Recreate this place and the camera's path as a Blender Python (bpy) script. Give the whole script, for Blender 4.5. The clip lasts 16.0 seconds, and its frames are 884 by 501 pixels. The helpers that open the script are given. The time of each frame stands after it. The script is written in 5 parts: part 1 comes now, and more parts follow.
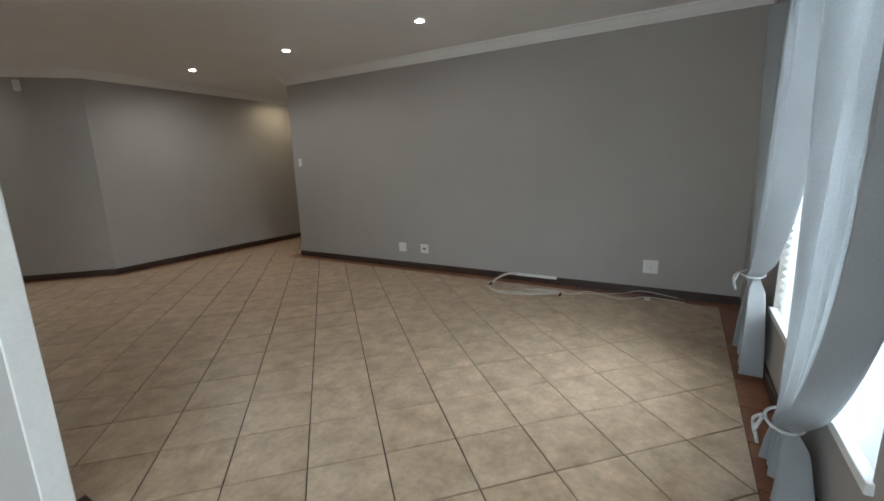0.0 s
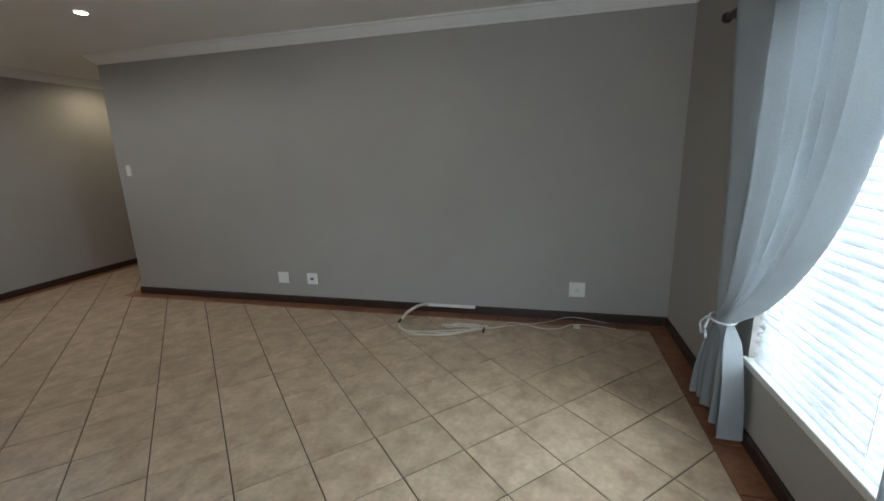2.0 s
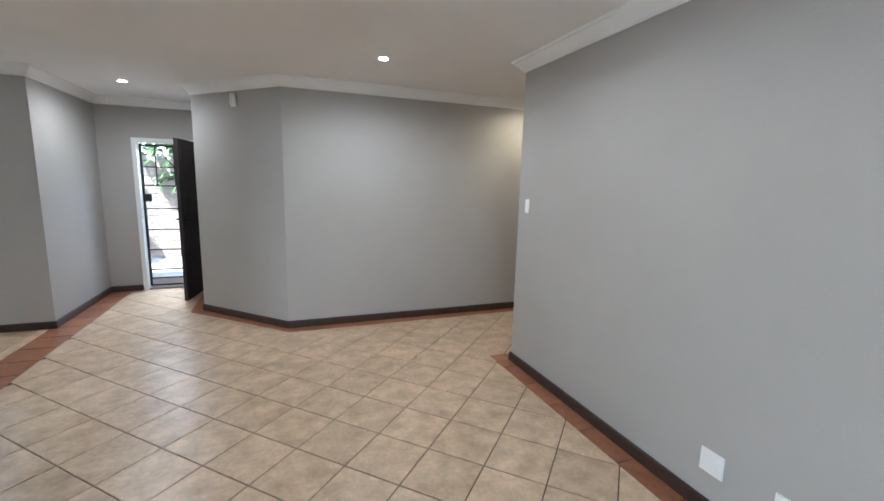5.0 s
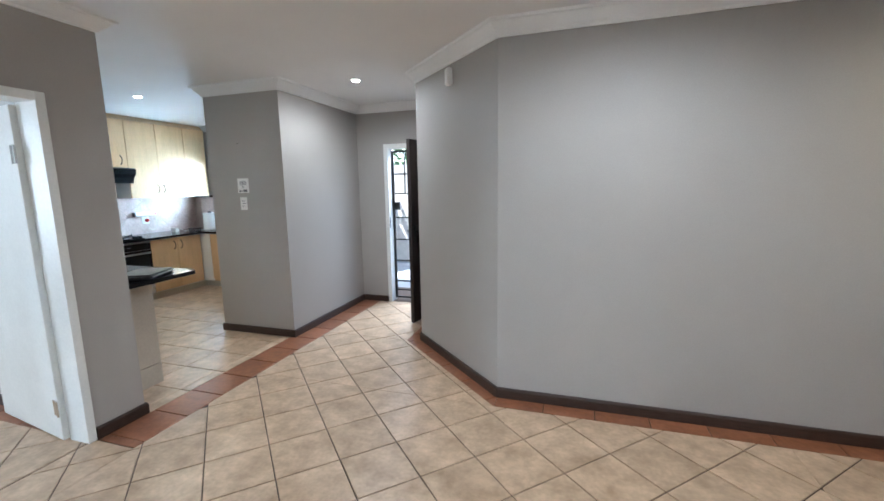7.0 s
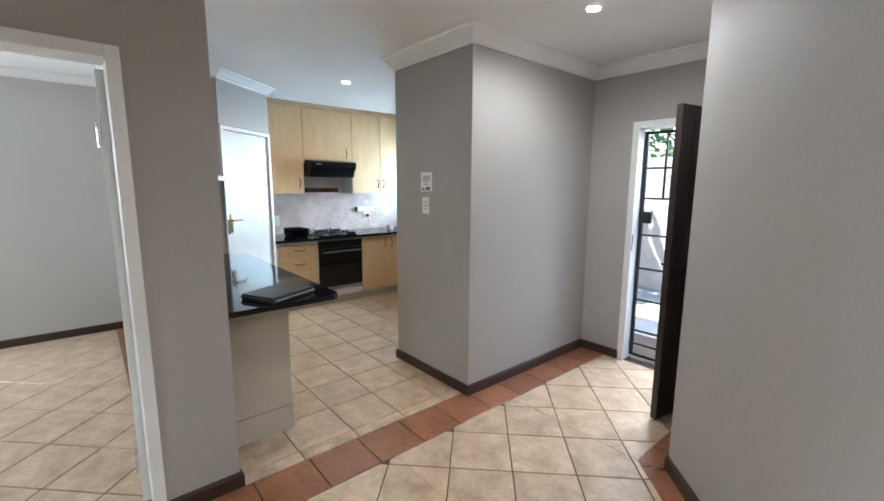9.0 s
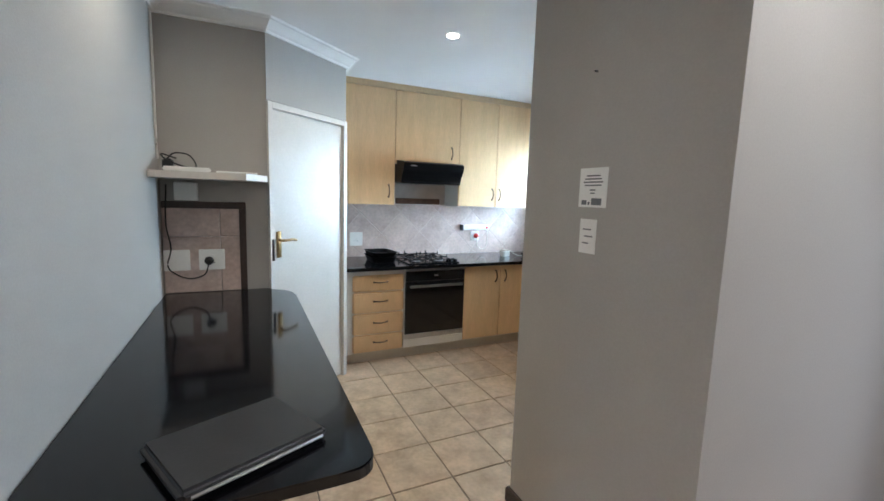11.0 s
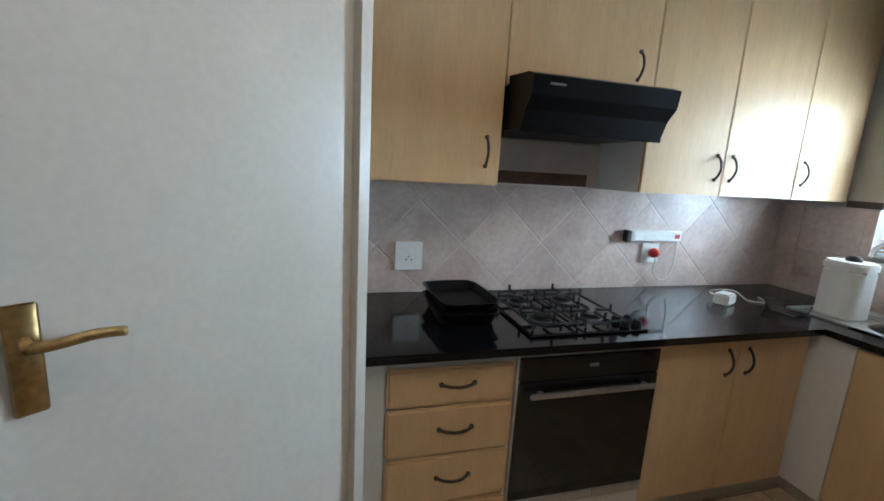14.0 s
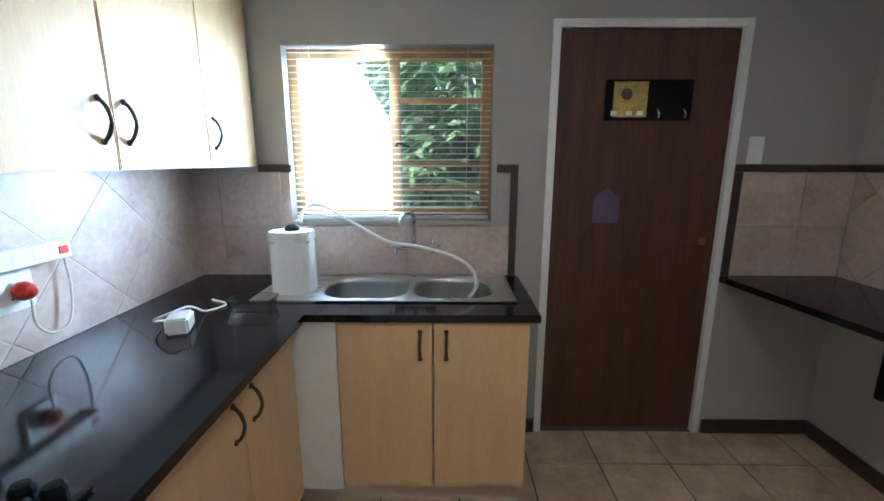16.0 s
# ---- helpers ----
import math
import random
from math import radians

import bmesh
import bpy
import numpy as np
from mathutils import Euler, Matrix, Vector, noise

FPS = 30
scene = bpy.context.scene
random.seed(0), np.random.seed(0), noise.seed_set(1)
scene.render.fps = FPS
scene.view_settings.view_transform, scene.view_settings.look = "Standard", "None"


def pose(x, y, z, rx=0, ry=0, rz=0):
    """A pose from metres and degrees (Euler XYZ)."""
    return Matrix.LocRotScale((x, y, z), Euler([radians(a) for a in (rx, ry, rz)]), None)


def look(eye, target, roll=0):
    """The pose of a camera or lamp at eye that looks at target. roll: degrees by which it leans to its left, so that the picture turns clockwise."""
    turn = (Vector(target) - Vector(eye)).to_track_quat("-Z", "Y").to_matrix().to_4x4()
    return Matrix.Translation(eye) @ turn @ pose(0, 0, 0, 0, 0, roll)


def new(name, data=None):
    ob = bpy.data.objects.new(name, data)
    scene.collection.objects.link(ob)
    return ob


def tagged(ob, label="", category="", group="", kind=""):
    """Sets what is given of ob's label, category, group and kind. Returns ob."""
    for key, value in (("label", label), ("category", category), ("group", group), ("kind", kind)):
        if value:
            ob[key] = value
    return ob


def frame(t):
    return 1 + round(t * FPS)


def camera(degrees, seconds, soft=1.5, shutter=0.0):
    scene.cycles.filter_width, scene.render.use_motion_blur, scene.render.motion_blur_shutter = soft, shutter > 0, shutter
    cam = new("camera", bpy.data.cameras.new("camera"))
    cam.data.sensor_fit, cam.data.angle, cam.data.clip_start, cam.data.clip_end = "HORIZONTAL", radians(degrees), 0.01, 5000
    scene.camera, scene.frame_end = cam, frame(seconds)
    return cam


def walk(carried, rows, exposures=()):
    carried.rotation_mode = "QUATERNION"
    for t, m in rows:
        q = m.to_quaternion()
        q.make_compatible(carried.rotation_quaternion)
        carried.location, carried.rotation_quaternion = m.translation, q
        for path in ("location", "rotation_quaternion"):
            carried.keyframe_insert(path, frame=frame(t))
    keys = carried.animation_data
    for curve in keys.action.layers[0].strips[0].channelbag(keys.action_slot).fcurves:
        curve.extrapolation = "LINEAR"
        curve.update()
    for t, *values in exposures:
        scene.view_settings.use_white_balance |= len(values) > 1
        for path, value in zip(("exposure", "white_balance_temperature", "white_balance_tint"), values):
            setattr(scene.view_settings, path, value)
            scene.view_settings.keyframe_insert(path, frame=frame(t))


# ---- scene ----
cam = camera(93.0, 16.0, soft=1.6, shutter=0.0)
PATH = [
    (0, (-1.852, -3.465, 1.303), (-0.156, -2.486, 0.897), -1.7),
    (0.5, (-1.666, -3.363, 1.331), (0.209, -2.812, 0.905), -2.3),
    (1, (-1.518, -3.309, 1.341), (0.385, -2.893, 0.886), -1.6),
    (1.5, (-1.354, -3.17, 1.324), (0.542, -2.743, 0.852), -1.8),
    (2, (-1.105, -2.981, 1.47), (0.781, -2.498, 1.012), -1.8),
    (2.5, (-0.809, -2.913, 1.489), (0.997, -2.157, 1.08), -2.0),
    (3, (-0.463, -2.791, 1.487), (1.177, -1.706, 1.117), -1.2),
    (3.5, (-0.117, -2.558, 1.482), (1.392, -1.296, 1.124), 0.8),
    (4, (0.268, -2.327, 1.537), (1.488, -0.782, 1.182), -0.0),
    (4.2, (0.371, -2.202, 1.542), (1.488, -0.577, 1.206), 0.3),
    (6.3, (1.092, -0.508, 1.531), (1.036, 1.462, 1.191), -0.7),
    (6.5, (1.163, -0.346, 1.553), (0.975, 1.617, 1.222), -1.3),
    (7, (1.161, 0.117, 1.508), (0.559, 2.0, 1.204), -1.0),
    (7.5, (1.064, 0.501, 1.482), (0.214, 2.289, 1.199), 1.7),
    (8, (0.97, 0.883, 1.523), (-0.084, 2.557, 1.224), 2.5),
    (8.5, (0.84, 1.289, 1.533), (-0.503, 2.741, 1.235), 0.6),
    (9, (0.522, 1.576, 1.52), (-0.985, 2.855, 1.213), 0.3),
    (9.5, (0.196, 1.844, 1.549), (-1.41, 2.996, 1.239), 0.5),
    (9.6, (0.129, 1.931, 1.505), (-1.522, 3.025, 1.232), 0.3),
    (9.7, (0.084, 1.955, 1.499), (-1.598, 3.007, 1.245), 0.1),
    (11.8, (-1.5, 2.82, 1.49), (-3.345, 3.52, 1.16), 2.6),
    (12, (-1.627, 2.893, 1.51), (-3.491, 3.52, 1.155), 2.6),
    (12.5, (-1.972, 2.996, 1.51), (-3.918, 3.285, 1.152), 2.2),
    (13, (-2.323, 3.071, 1.502), (-4.291, 3.11, 1.148), 2.2),
    (13.5, (-2.74, 2.998, 1.471), (-4.691, 3.182, 1.084), 3.4),
    (14, (-3.107, 3.061, 1.462), (-4.999, 3.587, 1.084), 3.2),
    (14.5, (-3.36, 3.235, 1.444), (-5.11, 4.125, 1.085), 1.4),
    (15, (-3.615, 3.36, 1.41), (-4.842, 4.90, 1.043), 2.3),
    (15.5, (-3.735, 3.50, 1.44), (-4.36, 5.35, 1.02), 1.8),
    (16, (-3.80, 3.675, 1.434), (-3.822, 5.63, 1.019), 0.0),
]
EXPOSURES = [(0.0, 1.15, 6100, 6), (0.5, 1.65, 5500, 0), (1.0, 1.6, 5500, 0), (1.5, 1.35, 5600, 2), (2.0, 1.0, 5900, 4), (2.5, 1.45, 6000, 6), (3.0, 2.15, 5800, 6),
             (3.5, 2.3, 5600, 6), (4.2, 2.25, 5500, 6), (6.5, 2.45, 5400, 6), (8.0, 2.3, 5600, 8), (9.5, 2.4, 5800, 8), (12.0, 2.05, 6000, 10), (12.5, 1.95, 6100, 10), (13.0, 1.6, 5800, 7), (13.5, 1.55, 5900, 8),
             (14.0, 1.3, 6200, 11), (14.5, 0.95, 6000, 10), (15.0, 0.85, 5300, 6), (15.5, 1.45, 5300, 7), (16.0, 1.95, 5600, 9)]
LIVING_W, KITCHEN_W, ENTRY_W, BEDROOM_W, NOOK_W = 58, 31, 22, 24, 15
# curtains: left and right edge at the top, tie, left and right edge at the foot, tie height
CA = (0.36, 1.46, 1.18, 0.98, 1.48, 0.60)
CB = (-0.64, 0.16, 0.02, -0.20, 0.24, 0.31)
KO = (-4.085, 3.41)
walk(cam, [(t, look(e, g, r)) for t, e, g, r in PATH], EXPOSURES)

# ---- world and large lights ----
world = bpy.data.worlds.new("World")
scene.world = world
world.use_nodes = True
wn = world.node_tree
sky = wn.nodes.new("ShaderNodeTexSky")
sky.sky_type = 'NISHITA'
sky.sun_disc = False
sky.sun_elevation, sky.sun_rotation = radians(50), radians(-35)
wn.links.new(sky.outputs[0], wn.nodes["Background"].inputs[0])
wn.nodes["Background"].inputs[1].default_value = 0.15
sun = new("sun", bpy.data.lights.new("sun", 'SUN'))
sun.data.energy, sun.data.angle, sun.data.color = 5.0, radians(0.6), (1, 0.95, 0.87)
sun.matrix_world = look((0, 0, 10), (4.0, 2.0, 3.0))


def area(name, m, w, h, power, color):
    ob = new(name, bpy.data.lights.new(name, 'AREA'))
    ob.data.shape, ob.data.size, ob.data.size_y = 'RECTANGLE', w, h
    ob.data.energy, ob.data.color = power, color
    ob.matrix_world = m
    return ob


# skylight in the window and front door openings; nook and bedroom lamps are added
# added fill from a made-up, unseen west opening, brightening the living room
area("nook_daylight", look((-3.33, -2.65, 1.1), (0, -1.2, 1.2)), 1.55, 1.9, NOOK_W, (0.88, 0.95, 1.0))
area("window_daylight", look((0.38, -4.25, 1.35), (0.38, 0, 1.2)), 1.8, 1.9, LIVING_W, (0.80, 0.92, 1.0)).data.spread = radians(130)
area("kitchen_daylight", look((-4.32, 5.90, 1.55), (-4.75, 4.6, 1.3)), 0.5, 0.85, KITCHEN_W, (0.62, 0.84, 1.0))
area("entry_daylight", look((-0.75, 5.75, 2.35), (-0.75, 4.4, 0.6)), 0.9, 0.6, ENTRY_W, (0.9, 0.95, 1.0))
# added lamp before the solid bedroom wall, standing in for an unseen window
area("bedroom_daylight", look((-4.88, -0.3, 1.5), (-2.5, 0.6, 1.0)), 1.4, 1.2, BEDROOM_W, (0.88, 0.95, 1.0))


# ---- materials ----
def mat(name, color, rough=0.6, vary=0.08, scale=4.0, grain=80.0, bump=0.05, metal=0.0, spec=0.5, per=0.0, stretch=(1, 1, 1), dark=None, trans=0.0):
    """A surface with stains at one scale, grain at another, and a fine relief."""
    m = bpy.data.materials.new(name)
    m.use_nodes = True
    n, l = m.node_tree.nodes, m.node_tree.links
    b = n["Principled BSDF"]
    b.inputs["Roughness"].default_value, b.inputs["Metallic"].default_value = rough, metal
    b.inputs["Specular IOR Level"].default_value = spec
    co = n.new("ShaderNodeTexCoord")
    mp = n.new("ShaderNodeMapping")
    mp.inputs["Scale"].default_value = stretch
    l.new(co.outputs["Object"], mp.inputs[0])
    big, fine = n.new("ShaderNodeTexNoise"), n.new("ShaderNodeTexNoise")
    big.inputs["Scale"].default_value, big.inputs["Detail"].default_value = scale, 4
    fine.inputs["Scale"].default_value, fine.inputs["Detail"].default_value = grain, 3
    info = n.new("ShaderNodeObjectInfo")
    for t in (big, fine):
        l.new(mp.outputs[0], t.inputs[0])
    if per:
        off = n.new("ShaderNodeVectorMath")
        off.operation = 'SCALE'
        off.inputs[3].default_value = 37.0
        comb = n.new("ShaderNodeCombineXYZ")
        for k in range(3):
            l.new(info.outputs["Random"], comb.inputs[k])
        l.new(comb.outputs[0], off.inputs[0])
        l.new(off.outputs[0], mp.inputs["Location"])
    ramp = n.new("ShaderNodeValToRGB")
    lo = dark or [c * (1 - 2.2 * vary) for c in color]
    hi = [min(1, c * (1 + 1.2 * vary)) for c in color]
    ramp.color_ramp.elements[0].position, ramp.color_ramp.elements[1].position = 0.22, 0.78
    ramp.color_ramp.elements[0].color, ramp.color_ramp.elements[1].color = (*lo, 1), (*hi, 1)
    l.new(big.outputs[0], ramp.inputs[0])
    mix = n.new("ShaderNodeMix")
    mix.data_type, mix.blend_type = 'RGBA', 'MULTIPLY'
    mix.inputs[0].default_value = 1.0
    r2 = n.new("ShaderNodeMapRange")
    r2.inputs[1].default_value, r2.inputs[2].default_value, r2.inputs[3].default_value, r2.inputs[4].default_value = 0.3, 0.7, 1 - vary, 1 + vary
    l.new(fine.outputs[0], r2.inputs[0])
    l.new(ramp.outputs[0], mix.inputs[6])
    l.new(r2.outputs[0], mix.inputs[7])
    last = mix.outputs[2]
    if per:
        hsv = n.new("ShaderNodeHueSaturation")
        r3 = n.new("ShaderNodeMapRange")
        r3.inputs[3].default_value, r3.inputs[4].default_value = 1 - per, 1 + per
        l.new(info.outputs["Random"], r3.inputs[0])
        l.new(r3.outputs[0], hsv.inputs["Value"])
        l.new(last, hsv.inputs["Color"])
        last = hsv.outputs[0]
    l.new(last, b.inputs["Base Color"])
    if bump:
        bp = n.new("ShaderNodeBump")
        bp.inputs["Strength"].default_value, bp.inputs["Distance"].default_value = bump, 0.004
        l.new(fine.outputs[0], bp.inputs["Height"])
        l.new(bp.outputs[0], b.inputs["Normal"])
    rr = n.new("ShaderNodeMapRange")
    rr.inputs[3].default_value, rr.inputs[4].default_value = max(0.02, rough * 0.8), min(1, rough * 1.2)
    l.new(big.outputs[0], rr.inputs[0])
    l.new(rr.outputs[0], b.inputs["Roughness"])
    if trans:
        tr, add = n.new("ShaderNodeBsdfTranslucent"), n.new("ShaderNodeMixShader")
        l.new(last, tr.inputs[0])
        add.inputs[0].default_value = trans
        l.new(b.outputs[0], add.inputs[1])
        l.new(tr.outputs[0], add.inputs[2])
        l.new(add.outputs[0], n["Material Output"].inputs[0])
    return m


def glow(name, color, strength):
    m = bpy.data.materials.new(name)
    m.use_nodes = True
    b = m.node_tree.nodes["Principled BSDF"]
    b.inputs["Base Color"].default_value = (*color, 1)
    b.inputs["Emission Color"].default_value = (*color, 1)
    b.inputs["Emission Strength"].default_value = strength
    return m


def glass(name, rough=0.0):
    m = bpy.data.materials.new(name)
    m.use_nodes = True
    b = m.node_tree.nodes["Principled BSDF"]
    b.inputs["Transmission Weight"].default_value, b.inputs["Roughness"].default_value = 1.0, rough
    b.inputs["IOR"].default_value = 1.45
    return m


M_WALL = mat("grey_wall_paint", (0.40, 0.375, 0.345), 0.55, 0.03, 1.2, 140, 0.12, spec=0.35)
M_BED = mat("bedroom_wall_paint", (0.56, 0.55, 0.52), 0.6, 0.03, 1.2, 140, 0.1)
M_CEIL = mat("white_ceiling_paint", (0.82, 0.805, 0.79), 0.75, 0.02, 1.5, 120, 0.05)
M_CORNICE = mat("white_cornice_plaster", (0.84, 0.83, 0.81), 0.6, 0.02, 3, 100, 0.03)
M_SKIRT = mat("dark_stained_skirting", (0.045, 0.025, 0.018), 0.38, 0.25, 3, 60, 0.08, stretch=(4, 4, 30))
M_TILE = mat("beige_ceramic_tile", (0.60, 0.45, 0.315), 0.34, 0.10, 8.0, 38, 0.07, per=0.06, dark=(0.36, 0.25, 0.155))
M_TERRA = mat("terracotta_tile", (0.29, 0.12, 0.058), 0.34, 0.14, 6, 30, 0.12, per=0.14, dark=(0.19, 0.072, 0.034))
M_GROUT = mat("brown_grout", (0.075, 0.052, 0.038), 0.85, 0.2, 8, 120, 0.3)
M_GLOSS = mat("white_gloss_paint", (0.80, 0.80, 0.77), 0.35, 0.03, 4, 60, 0.05)
M_CREAM = mat("cream_door_paint", (0.64, 0.605, 0.555), 0.4, 0.03, 3, 60, 0.05)
M_MAPLE = mat("maple_veneer", (0.68, 0.455, 0.245), 0.38, 0.05, 3, 22, 0.05, per=0.03, stretch=(5, 5, 0.8))
M_MAPLE_EDGE = mat("maple_edging", (0.60, 0.43, 0.25), 0.45, 0.06, 4, 40, 0.04)
M_WHITEBOARD = mat("white_melamine", (0.74, 0.72, 0.68), 0.45, 0.03, 4, 60, 0.03)
M_BEIGEBOARD = mat("beige_painted_panel", (0.52, 0.46, 0.37), 0.55, 0.05, 3, 60, 0.08)
M_GRANITE = mat("black_granite", (0.007, 0.007, 0.009), 0.09, 0.5, 60, 260, 0.0, spec=0.42)
M_BLACK = mat("black_enamel", (0.004, 0.004, 0.005), 0.4, 0.15, 8, 90, 0.03, spec=0.14)
M_IRON = mat("cast_iron", (0.009, 0.009, 0.010), 0.5, 0.2, 12, 160, 0.3)
M_BLACKGLASS = mat("black_oven_glass", (0.008, 0.008, 0.009), 0.08, 0.1, 5, 60, 0.0, spec=0.6)
M_STEEL = mat("brushed_steel", (0.55, 0.55, 0.54), 0.3, 0.05, 4, 120, 0.05, metal=1.0, stretch=(1, 12, 1))
M_CHROME = mat("chrome", (0.75, 0.75, 0.76), 0.1, 0.03, 4, 60, 0.0, metal=1.0)
M_BRONZE = mat("dark_bronze", (0.10, 0.075, 0.055), 0.38, 0.15, 10, 80, 0.05, metal=0.8)
M_BRASS = mat("worn_brass", (0.42, 0.28, 0.12), 0.35, 0.2, 14, 80, 0.05, metal=1.0)
M_PLASTIC = mat("white_plastic", (0.80, 0.79, 0.76), 0.35, 0.02, 6, 60, 0.0)
M_SPLASH = mat("pinkish_splash_tile", (0.56, 0.45, 0.40), 0.3, 0.10, 6, 40, 0.06, per=0.06, dark=(0.42, 0.31, 0.26))
M_SPLASHBED = mat("pale_splash_grout", (0.60, 0.51, 0.46), 0.7, 0.06, 8, 90, 0.2)
M_BROWNTILE = mat("brown_border_tile", (0.12, 0.055, 0.03), 0.4, 0.25, 8, 60, 0.1, per=0.1)
M_DARKTRIM = mat("dark_tile_trim", (0.055, 0.035, 0.027), 0.4, 0.2, 6, 60, 0.08)
M_WOODDOOR = mat("dark_mahogany_door", (0.095, 0.033, 0.019), 0.4, 0.22, 3, 26, 0.08, stretch=(6, 6, 0.5))
M_ENTRYDOOR = mat("near_black_wood_door", (0.03, 0.02, 0.018), 0.35, 0.25, 3, 30, 0.08, stretch=(6, 6, 0.5))
M_CURTAIN = mat("grey_sheer_curtain", (0.40, 0.42, 0.43), 0.8, 0.06, 3, 220, 0.15, trans=0.30)
M_ROPE = mat("silver_tie_cord", (0.6, 0.6, 0.6), 0.6, 0.1, 30, 200, 0.3)
M_SLAT = mat("white_blind_slat", (0.78, 0.79, 0.80), 0.4, 0.02, 6, 80, 0.0, trans=0.30)
M_PINE = mat("varnished_window_wood", (0.50, 0.27, 0.10), 0.4, 0.12, 4, 40, 0.06, stretch=(6, 6, 1))
M_PAPER = mat("white_paper", (0.80, 0.79, 0.76), 0.75, 0.03, 8, 100, 0.02)
M_INK = mat("grey_ink", (0.16, 0.16, 0.17), 0.8, 0.1, 10, 80, 0.0)
M_RED = mat("red_plastic", (0.55, 0.03, 0.02), 0.35, 0.05, 8, 60, 0.0)
M_CABLE = mat("off_white_cable", (0.72, 0.67, 0.58), 0.5, 0.06, 20, 90, 0.0)
M_RUBBER = mat("black_rubber", (0.015, 0.014, 0.014), 0.5, 0.15, 20, 90, 0.0)
M_CLEAR = glass("clear_glass")
M_LAMP = glow("lamp_glow", (1.0, 0.93, 0.82), 30.0)
M_BRICK = mat("pale_face_brick", (0.56, 0.47, 0.40), 0.8, 0.12, 6, 60, 0.4, per=0.15)
M_MORTAR = mat("pale_mortar", (0.55, 0.50, 0.45), 0.9, 0.08, 8, 90, 0.4)
M_PAVE = mat("grey_paving", (0.34, 0.34, 0.34), 0.8, 0.12, 3, 60, 0.4)
M_LEAF = mat("broad_green_leaf", (0.13, 0.22, 0.09), 0.45, 0.25, 5, 40, 0.1, trans=0.3)
M_BARK = mat("grey_bark", (0.13, 0.10, 0.08), 0.9, 0.2, 6, 40, 0.6)
M_YELLOW = mat("yellow_print", (0.50, 0.36, 0.10), 0.6, 0.2, 30, 120, 0.0)
M_PURPLE = mat("purple_sticker", (0.13, 0.08, 0.17), 0.6, 0.1, 10, 60, 0.0)
M_LEATHER = mat("black_folder", (0.02, 0.02, 0.023), 0.4, 0.15, 20, 200, 0.15)


# ---- builders ----
def bm_box(bm, x0, x1, y0, y1, z0, z1, bevel=0.0, seg=1):
    vs = [bm.verts.new((x, y, z)) for x in (x0, x1) for y in (y0, y1) for z in (z0, z1)]
    faces = [(0, 1, 3, 2), (4, 6, 7, 5), (0, 4, 5, 1), (2, 3, 7, 6), (0, 2, 6, 4), (1, 5, 7, 3)]
    fs = [bm.faces.new([vs[i] for i in f]) for f in faces]
    if bevel:
        es = list({e for f in fs for e in f.edges})
        bmesh.ops.bevel(bm, geom=es, offset=bevel, segments=seg, affect='EDGES')
    return bm


def box(x0, x1, y0, y1, z0, z1, bevel=0.0, seg=1):
    return bm_box(bmesh.new(), x0, x1, y0, y1, z0, z1, bevel, seg)


def prism(pts, z0, z1, bevel=0.0, bm=None):
    bm = bm or bmesh.new()
    lo = [bm.verts.new((x, y, z0)) for x, y in pts]
    hi = [bm.verts.new((x, y, z1)) for x, y in pts]
    k = len(pts)
    bm.faces.new(lo[::-1])
    top = bm.faces.new(hi)
    for i in range(k):
        bm.faces.new((lo[i], lo[(i + 1) % k], hi[(i + 1) % k], hi[i]))
    if bevel:
        bmesh.ops.bevel(bm, geom=list(top.edges), offset=bevel, segments=2, affect='EDGES')
    return bm


def tube(points, r, sides=8, bm=None, closed=False):
    """A round bar along a smooth line of points."""
    bm = bm or bmesh.new()
    P = [Vector(p) for p in points]
    rings = []
    for i, p in enumerate(P):
        d = (P[min(i + 1, len(P) - 1)] - P[max(i - 1, 0)]).normalized()
        u = d.cross(Vector((0.013, 0.021, 1)))
        if u.length < 0.05:
            u = d.cross(Vector((1, 0, 0)))
        u.normalize()
        v = d.cross(u)
        rings.append([bm.verts.new(p + r * (math.cos(a) * u + math.sin(a) * v)) for a in (2 * math.pi * k / sides for k in range(sides))])
    for a, b in zip(rings, rings[1:]):
        for k in range(sides):
            bm.faces.new((a[k], a[(k + 1) % sides], b[(k + 1) % sides], b[k]))
    bm.faces.new(rings[0][::-1])
    bm.faces.new(rings[-1])
    return bm


def smooth_line(ctrl, n=8):
    """Catmull-Rom through the control points."""
    P = [Vector(c) for c in ctrl]
    P = [2 * P[0] - P[1]] + P + [2 * P[-1] - P[-2]]
    out = []
    for i in range(1, len(P) - 2):
        for k in range(n):
            s = k / n
            a, b, c, d = P[i - 1:i + 3]
            out.append(0.5 * ((2 * b) + (c - a) * s + (2 * a - 5 * b + 4 * c - d) * s * s + (3 * b - a - 3 * c + d) * s ** 3))
    return out + [P[-2]]


def lathe(profile, sides=20, at=(0, 0, 0), bm=None):
    bm = bm or bmesh.new()
    rings = [[bm.verts.new((at[0] + r * math.cos(2 * math.pi * k / sides), at[1] + r * math.sin(2 * math.pi * k / sides), at[2] + z)) for k in range(sides)] for r, z in profile]
    for a, b in zip(rings, rings[1:]):
        for k in range(sides):
            bm.faces.new((a[k], a[(k + 1) % sides], b[(k + 1) % sides], b[k]))
    bm.faces.new(rings[0][::-1])
    bm.faces.new(rings[-1])
    return bm


